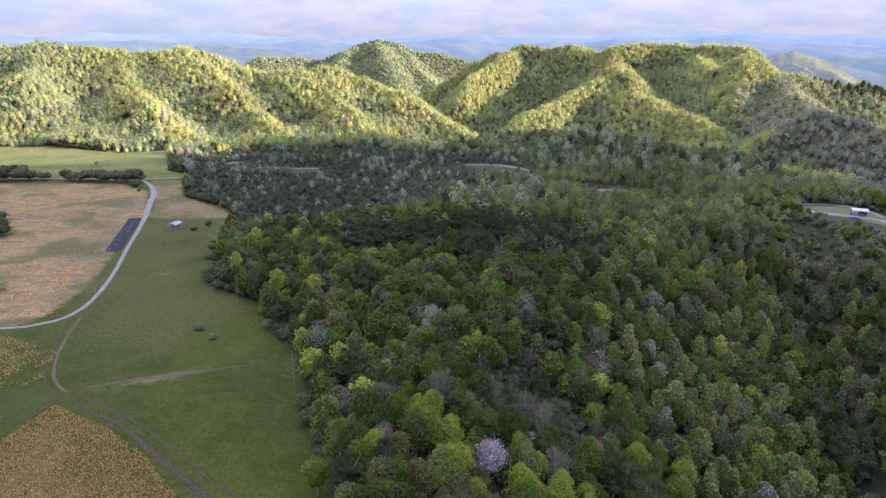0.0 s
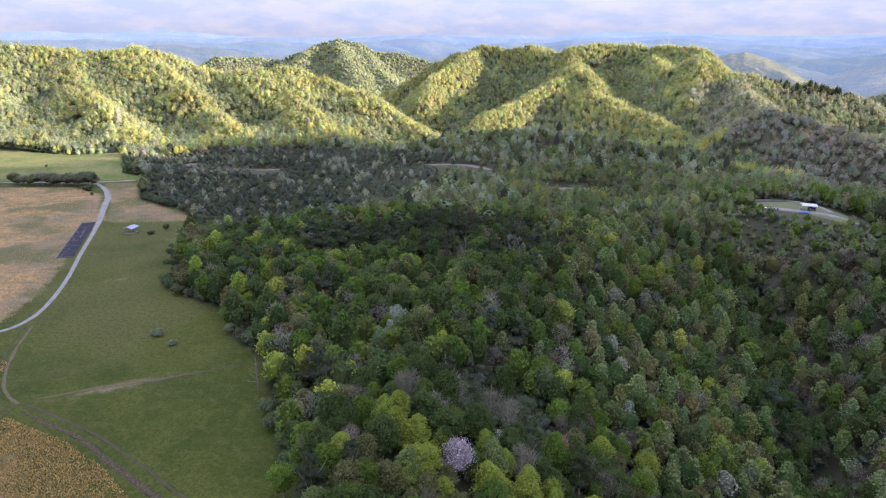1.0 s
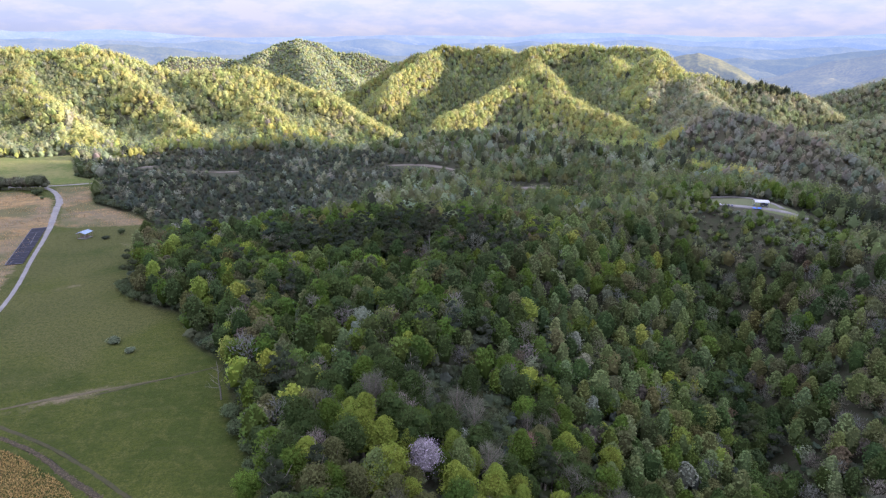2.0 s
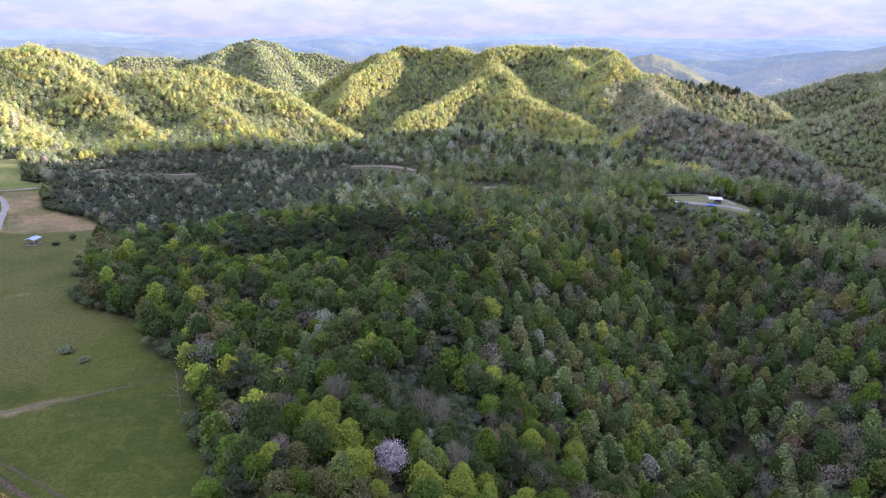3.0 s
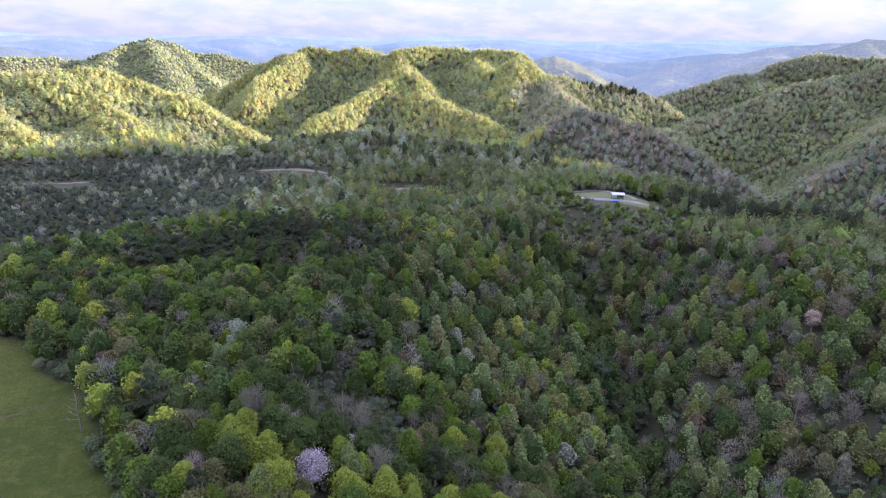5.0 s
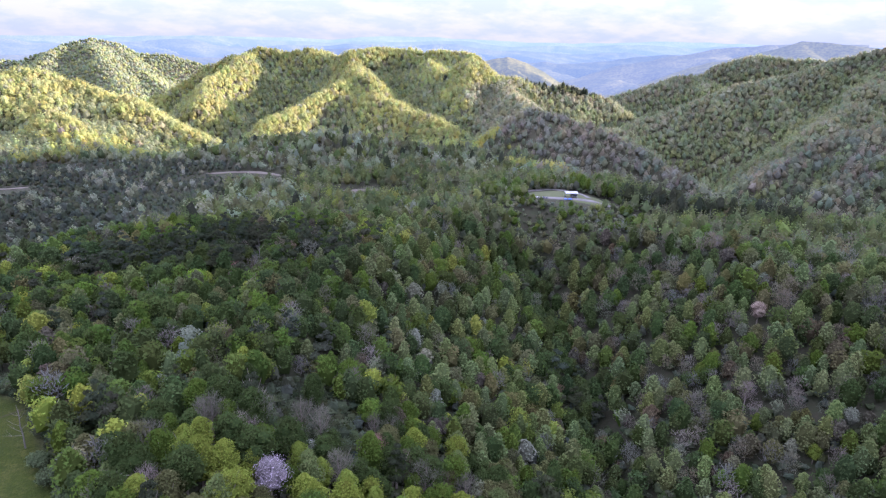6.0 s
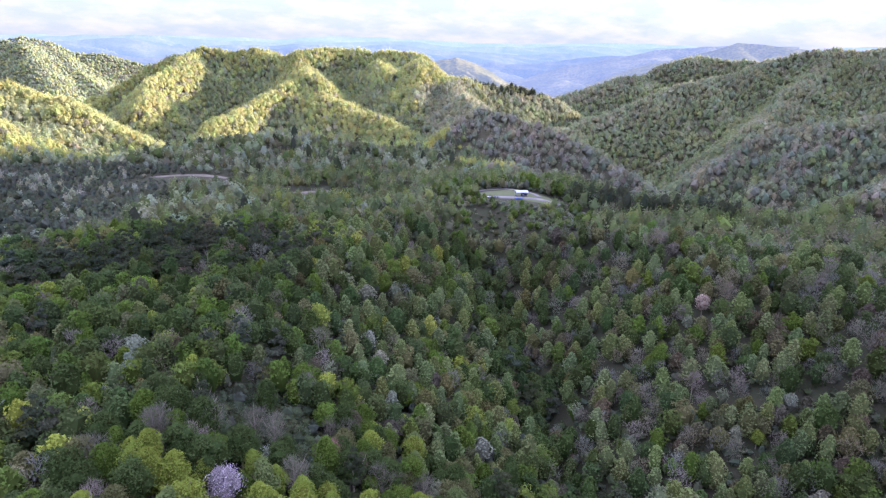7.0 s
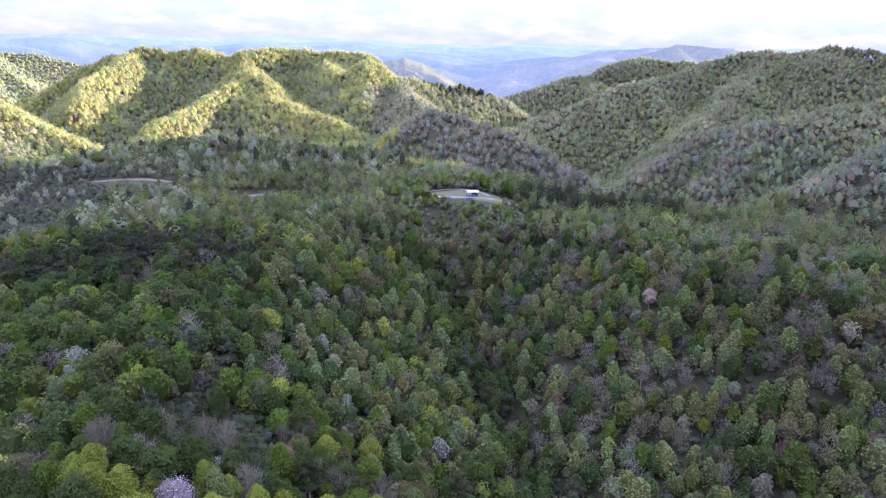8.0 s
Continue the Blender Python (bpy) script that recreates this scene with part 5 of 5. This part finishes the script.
def make_cloth(x, y, w, l, turn):
    ob = part("tarpaulin", wavy_sheet(w, l, 12, 10, 0.16, 4, 0.22), M_BLUE, None)
    ob.matrix_basis = pose(x, y, ground_at(x, y) + 0.42, 0, 0, turn)
    return tagged(ob, "crumpled bright blue tarpaulin spread on the gravel", "tarpaulin")


def make_stall(x, y, turn):
    root = new("table")
    part("tabletop", box((1.9, 0.8, 0.05), (0, 0, 0.78), 0.01), M_WHITE, root, "white tabletop")
    for sx in (-0.85, 0.85):
        for sy in (-0.32, 0.32):
            part("leg", drum(0.025, 0.025, 0.8, (sx, sy, 0.38), (0, 0, 0), 8), M_STEEL, root)
    root.matrix_basis = pose(x, y, ground_at(x, y) + 0.45, 0, 0, turn)
    return tagged(root, "white folding table standing on the gravel", "table")


def make_barrel(x, y):
    root = new("barrel")
    part("body", joined(drum(0.29, 0.31, 0.45, (0, 0, 0.22)), drum(0.31, 0.29, 0.45, (0, 0, 0.67)), drum(0.33, 0.33, 0.04, (0, 0, 0.45))), M_NAVY, root)
    part("lid", drum(0.3, 0.28, 0.05, (0, 0, 0.91)), M_STEEL, root)
    root.matrix_basis = pose(x, y, ground_at(x, y) + 0.45)
    return tagged(root, "dark blue steel barrel on the gravel", "barrel", "barrels in the clearing")


make_canopy(205, 299, -20)
make_tractor(207, 299.3, 75)
make_cloth(201.5, 296.5, 4.2, 2.6, -25)
make_stall(187.5, 306.5, -15)
for bx, by in ((190.5, 304.5), (191.6, 303.2), (202.4, 300.6)):
    make_barrel(bx, by)


# ---- hedgerow, bushes and single trees in the open ----
def bush(x, y, h, w, colour, label, group="", category="bush", per=42, size=0.26, count=8):
    root = new("bush")
    vs, fs, at = [], [], 0
    for k in range(6):
        a = k * 1.05 + rng.uniform(0, 0.5)
        ln = h * rng.uniform(0.45, 0.7)
        v, f = stem_arrays([(0.08 * math.cos(a), 0.08 * math.sin(a), -0.3, 0.05), (0.5 * ln * 0.5 * math.cos(a), 0.5 * ln * 0.5 * math.sin(a), ln * 0.5, 0.035),
                            (ln * 0.5 * math.cos(a), ln * 0.5 * math.sin(a), ln, 0.012)], 4)
        vs.append(v), fs.append(f + at)
        at += len(v)
    mesh_object("stems", np.concatenate(vs), np.concatenate(fs), M_BARK, root, smooth=True)
    v, f, d = crown_arrays("shrub", h, w, rng, count, per, size)
    t = np.ones((len(v), 4), np.float32)
    t[:, :3] = np.array(colour) * d[:, None]
    mesh_object("foliage", v, f, M_LEAF, root, (("tint", "FLOAT_COLOR", t),))
    root.matrix_basis = pose(x, y, ground_at(x, y) - 0.1, 0, 0, rng.uniform(0, 360))
    return tagged(root, label, category, group)


SAGE, DARK, MID = (0.092, 0.118, 0.060), (0.055, 0.066, 0.044), (0.080, 0.100, 0.050)
bush(-80.2, 187.2, 2.1, 4.4, (0.150, 0.178, 0.110), "wide grey-green bush alone on the lawn", per=90, size=0.18)
bush(-73.2, 180.2, 1.7, 2.9, (0.150, 0.178, 0.110), "small grey-green bush alone on the lawn", per=80, size=0.16)
bush(-119.6, 307.5, 3.6, 3.4, MID, "upright green bush on the lawn near the pavilion")
bush(-124.5, 300.5, 1.6, 3.6, DARK, "low spreading bush on the lawn near the pavilion")
bush(-199, 397, 3.6, 6.4, MID, "broad green bush at the bend of the lane")
bush(-262, 470, 4.5, 1.7, (0.12, 0.11, 0.08), "thin young sapling alone in the far field", category="sapling")
bush(-191, 385, 1.6, 2.2, MID, "small green bush in the dry meadow")
bush(-163, 392, 1.8, 3.0, MID, "small green bush in the dry meadow")
bush(-152, 372, 2.2, 6.0, DARK, "low dark bush at the scrub's edge")
for k in range(38):
    bx = -312 + 3.0 * k + rng.uniform(-1, 1)
    by = np.interp(bx, [-312, -267, -222, -196], [415, 418.5, 416.5, 408]) + rng.uniform(-1.5, 1.5)
    if -266 < bx < -256:
        continue
    bh = rng.uniform(5.5, 9.5) * (1.5 if bx < -280 else 1.25 if bx > -215 else 1.1)
    bush(bx, by, bh, bh * rng.uniform(0.8, 1.2), ((0.13, 0.14, 0.085), (0.165, 0.17, 0.115), (0.14, 0.125, 0.085), (0.11, 0.125, 0.065))[k * 5 % 4], "leafy hedgerow bush beside the gravel lane", "hedgerow bushes", per=80, size=0.27)
for bx, by, bh, bw in ((-214, 292, 5.5, 8), (-221, 300, 6.5, 9), (-228, 309, 6.0, 8), (-216, 285, 4.0, 7), (-233, 318, 5.0, 8)):
    bush(bx, by, bh, bw, MID, "dense green thicket bush in the dry meadow", "thicket bushes", per=40, size=0.4)
for bx, by, bh, bw in ((-90, 228, 4.2, 6), (-94, 234, 3.6, 6), (-85, 222, 4.4, 6), (-36, 141, 4.0, 5), (-33, 134, 4.4, 6), (-29, 127, 3.6, 5), (-27, 119, 4.2, 5), (-62, 200, 3.6, 5),
                       (-50, 181, 3.4, 5), (-97, 262, 3.2, 5), (-103, 290, 3.0, 5), (-75, 216, 3.2, 5)):
    bush(bx, by, bh, bw, SAGE if (bx * 7) % 3 < 2 else MID, "silvery green bush at the edge of the wood", "wood edge bushes", per=110, size=0.25)


def snag(x, y, h, name="dead_tree", label="leafless bleached dead tree standing at the lawn's edge"):
    root = new(name)
    v, f = stem_arrays([(0, 0, -0.5, 0.2), (0.12, 0, h * 0.3, 0.15), (-0.1, 0.08, h * 0.5, 0.12), (0.1, 0.05, h * 0.75, 0.08), (-0.05, 0, h, 0.03)], 8)
    mesh_object("trunk", v, f, M_DEADWOOD, root, smooth=True)
    for u, ln, a, up in ((0.30, 0.34, 185, 0.25), (0.38, 0.22, 170, 0.9), (0.45, 0.26, 20, 0.7), (0.52, 0.20, 200, 1.1), (0.60, 0.2, 100, 1.0), (0.68, 0.16, 330, 1.2), (0.75, 0.14, 215, 1.0),
                         (0.34, 0.18, 290, 0.6)):
        ln *= h
        c, s = math.cos(radians(a)), math.sin(radians(a))
        pts = [(0, 0, h * u, 0.09), (ln * 0.5 * c, ln * 0.5 * s, h * u + ln * 0.5 * up * 0.7, 0.06), (ln * c, ln * s, h * u + ln * up, 0.02)]
        v, f = stem_arrays(pts, 5)
        limb = mesh_object("branch", v, f, M_DEADWOOD, root, smooth=True)
        for w in (-1, 1):
            t = radians(a + 38 * w)
            q = pts[1]
            v, f = stem_arrays([(*q[:3], 0.035), (q[0] + ln * 0.4 * math.cos(t), q[1] + ln * 0.4 * math.sin(t), q[2] + ln * 0.4, 0.012)], 4)
            mesh_object("twig", v, f, M_DEADWOOD, limb, smooth=True)
    root.matrix_basis = pose(x, y, ground_at(x, y))
    return tagged(root, label, "dead tree")


snag(-40.4, 150.3, 11.5)
snag(*SNAG, 13.5, label="leafless bleached dead tree rising from the wood")
snag(246.7, 234.9, 14.0, label="leafless pale grey tree among green ones on the slope")
snag(*PALE, 15.5, label="tall pale dead trunk among dark pines")


def single(kind, x, y, s, colour, label, wide=1.0, extra=None):
    """A tree that stands out by its colour."""
    shape, h, ratio = kind, 13.0, 0.48 if kind == "cone" else 0.64
    root = new("tree")
    v, f = trunk_arrays(h, rng, 0.75, 6)
    mesh_object("trunk", v, f, M_BARK, root, smooth=True)
    if shape == "bare":
        tv, tf = twig_arrays(h, h * ratio, rng, 1000, 0.04)
        d = np.ones(len(tv))
    else:
        tv, tf, d = crown_arrays("ovate" if shape == "cone" else shape, h, h * ratio * wide, rng, 12, 230, 0.20)
    t = np.ones((len(tv), 4), np.float32)
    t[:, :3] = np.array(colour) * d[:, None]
    mesh_object("crown", tv, tf, M_LEAF, root, (("tint", "FLOAT_COLOR", t),))
    if extra is not None:
        p = rng.normal(0, 1, (900, 3))
        p /= np.linalg.norm(p, axis=1)[:, None]
        lb = lobes(shape, h, h * ratio * wide, rng, 11)
        q = lb[rng.randint(len(lb), size=900)]
        v, f = cards(p * q[:, [3, 3, 4]] * rng.uniform(0.9, 1.25, (900, 1)) + q[:, :3], p, 0.19, rng)
        t = np.ones((len(v), 4), np.float32)
        t[:, :3] = extra
        mesh_object("blossom", v, f, M_LEAF, root, (("tint", "FLOAT_COLOR", t),))
    root.matrix_basis = Matrix.LocRotScale((x, y, ground_at(x, y) - 0.2), Euler((0, 0, rng.uniform(0, 6))), (s, s, s))
    return tagged(root, label, "tree")


for args in SINGLES:
    single(*args)


# ---- rough growth on the ground ----
def tufts(name, label, poly, spacing, h, colours, keep, category="grass", region=(-260, -10)):
    xs, ys = np.array(poly).T
    gx, gy = np.meshgrid(np.arange(max(xs.min(), region[0]), min(xs.max(), region[1]), spacing), np.arange(ys.min(), ys.max(), spacing))
    x, y = gx.ravel() + rng.uniform(-.5, .5, gx.size) * spacing, gy.ravel() + rng.uniform(-.5, .5, gx.size) * spacing
    k = inside(x, y, poly) & (fbm(x, y, 9, 3) + 0.5 * fbm(x + 70, y, 2.5, 2) + 0.3 * rng.uniform(-1, 1, gx.size) > keep) & (np.degrees(np.arctan2(x, y)) > -44)
    d, _ = line_distance(x, y, [p[:2] for p in DITCH])
    k &= d > 1.6
    x, y = x[k], y[k]
    n = len(x)
    hh = h * rng.uniform(0.5, 1.3, n)
    z = height(x, y)
    vs, ts = [], []
    for b in range(4):
        a = rng.uniform(0, 6.283, n)
        lean = rng.uniform(0.4, 1.3, n) * hh
        wd = hh * rng.uniform(0.16, 0.34, n)
        ca, sa = np.cos(a), np.sin(a)
        p = np.stack([np.stack([x - sa * wd, y + ca * wd, z - 0.05], -1), np.stack([x + sa * wd, y - ca * wd, z - 0.05], -1),
                      np.stack([x + ca * lean, y + sa * lean, z + hh], -1)], 1)
        vs.append(p.reshape(-1, 3))
        c = np.array(colours)[rng.randint(len(colours), size=n)] * rng.uniform(0.75, 1.25, (n, 1))
        ts.append(np.repeat(np.column_stack([c, np.ones(n)]), 3, axis=0))
    v, t = np.concatenate(vs), np.concatenate(ts)
    ob = mesh_object(name, v, np.arange(len(v)).reshape(-1, 3), M_LEAF, attrs=(("tint", "FLOAT_COLOR", t),))
    return tagged(ob, label, category, kind="stuff")


STRAW = [(0.42, 0.275, 0.115), (0.34, 0.22, 0.092), (0.48, 0.33, 0.15), (0.26, 0.18, 0.08)]
tufts("dry_grass", "tall straw-coloured dry grass in clumps", DRY[2], 0.30, 0.30, STRAW, -0.55)
tufts("dry_grass", "tall straw-coloured dry grass in clumps", DRY[3], 0.48, 0.34, STRAW, -0.15)
tufts("dry_grass", "tall straw-coloured dry grass over the meadow", DRY[0], 1.2, 0.38, [(0.27, 0.18, 0.085), (0.22, 0.15, 0.07), (0.32, 0.22, 0.11)], 0.0, region=(-330, -10))
tufts("dry_grass", "short dry grass by the scrub", DRY[1], 1.2, 0.4, [(0.27, 0.18, 0.09), (0.22, 0.15, 0.07)], 0.0)
tufts("rough_grass", "rough green grass between straw clumps", DRY[2], 0.7, 0.34, [(0.050, 0.066, 0.022), (0.066, 0.074, 0.028)], -0.6)
LAWN = [(-21, 100), (-31, 131), (-37, 150), (-44, 172), (-56, 184), (-64, 207), (-81, 218), (-93, 235), (-99, 271), (-106, 319), (-150, 318), (-146, 280), (-131, 235), (-126, 212),
        (-121, 185), (-109, 158), (-99, 146), (-66, 124), (-40, 101)]
tufts("lawn_grass", "short uneven tufts in the mown lawn", LAWN, 1.3, 0.2, [(0.052, 0.068, 0.024), (0.040, 0.056, 0.02), (0.07, 0.075, 0.034)], 0.05)


def ditch_stones():
    c = smooth_line(DITCH, 0.16)
    p = np.repeat(c, 2, axis=0)
    n = len(p)
    d = rng.normal(0, 0.6, (n, 2)) * p[:, 2:3]
    x, y = p[:, 0] + d[:, 0], p[:, 1] + d[:, 1]
    r = rng.uniform(0.05, 0.24, n)
    z = height(x, y) + 0.03
    v = (_ICO_V[None] * r[:, None, None] * rng.uniform(0.6, 1.2, (n, 12, 1)) * np.array([1, 1, 0.7]) + np.stack([x, y, z], -1)[:, None]).reshape(-1, 3)
    f = (_ICO_F[None] + 12 * np.arange(n)[:, None, None]).reshape(-1, 3)
    ob = mesh_object("stones", v, f, M_STONE)
    return tagged(ob, "loose grey-brown stones lining the ditch", "stones", kind="stuff")


def make_outcrop(x, y):
    """Broken pale rock breaking through the slope."""
    vs, fs = [], []
    for k in range(16):
        c = np.array([rng.normal(0, 3.2), rng.normal(0, 1.8), 0])
        c[2] = ground_at(x + c[0], y + c[1]) - ground_at(x, y) + 0.3
        vs.append(_ICO_V * rng.uniform(0.7, 2.0) * rng.uniform(0.7, 1.25, (12, 1)) * (1.2, 1.0, 0.75) + c)
        fs.append(_ICO_F + 12 * k)
    ob = mesh_object("rock_outcrop", np.concatenate(vs), np.concatenate(fs), M_ROCK)
    ob.matrix_basis = pose(x, y, ground_at(x, y))
    return tagged(ob, "pale tan rock outcrop on the wooded hillside", "rock", "outcrops on the hill")


M_ROCK = surface("tan_sandstone", (0.30, 0.24, 0.18), (0.22, 0.18, 0.14), 0.4, 0.9, 0.5, 0.1)
for x, y in OUTCROPS:
    make_outcrop(x, y)
M_STONE = surface("field_stone", (0.088, 0.066, 0.038), (0.034, 0.027, 0.016), 1.6, 0.9, 0.5, 0.02)
ditch_stones()
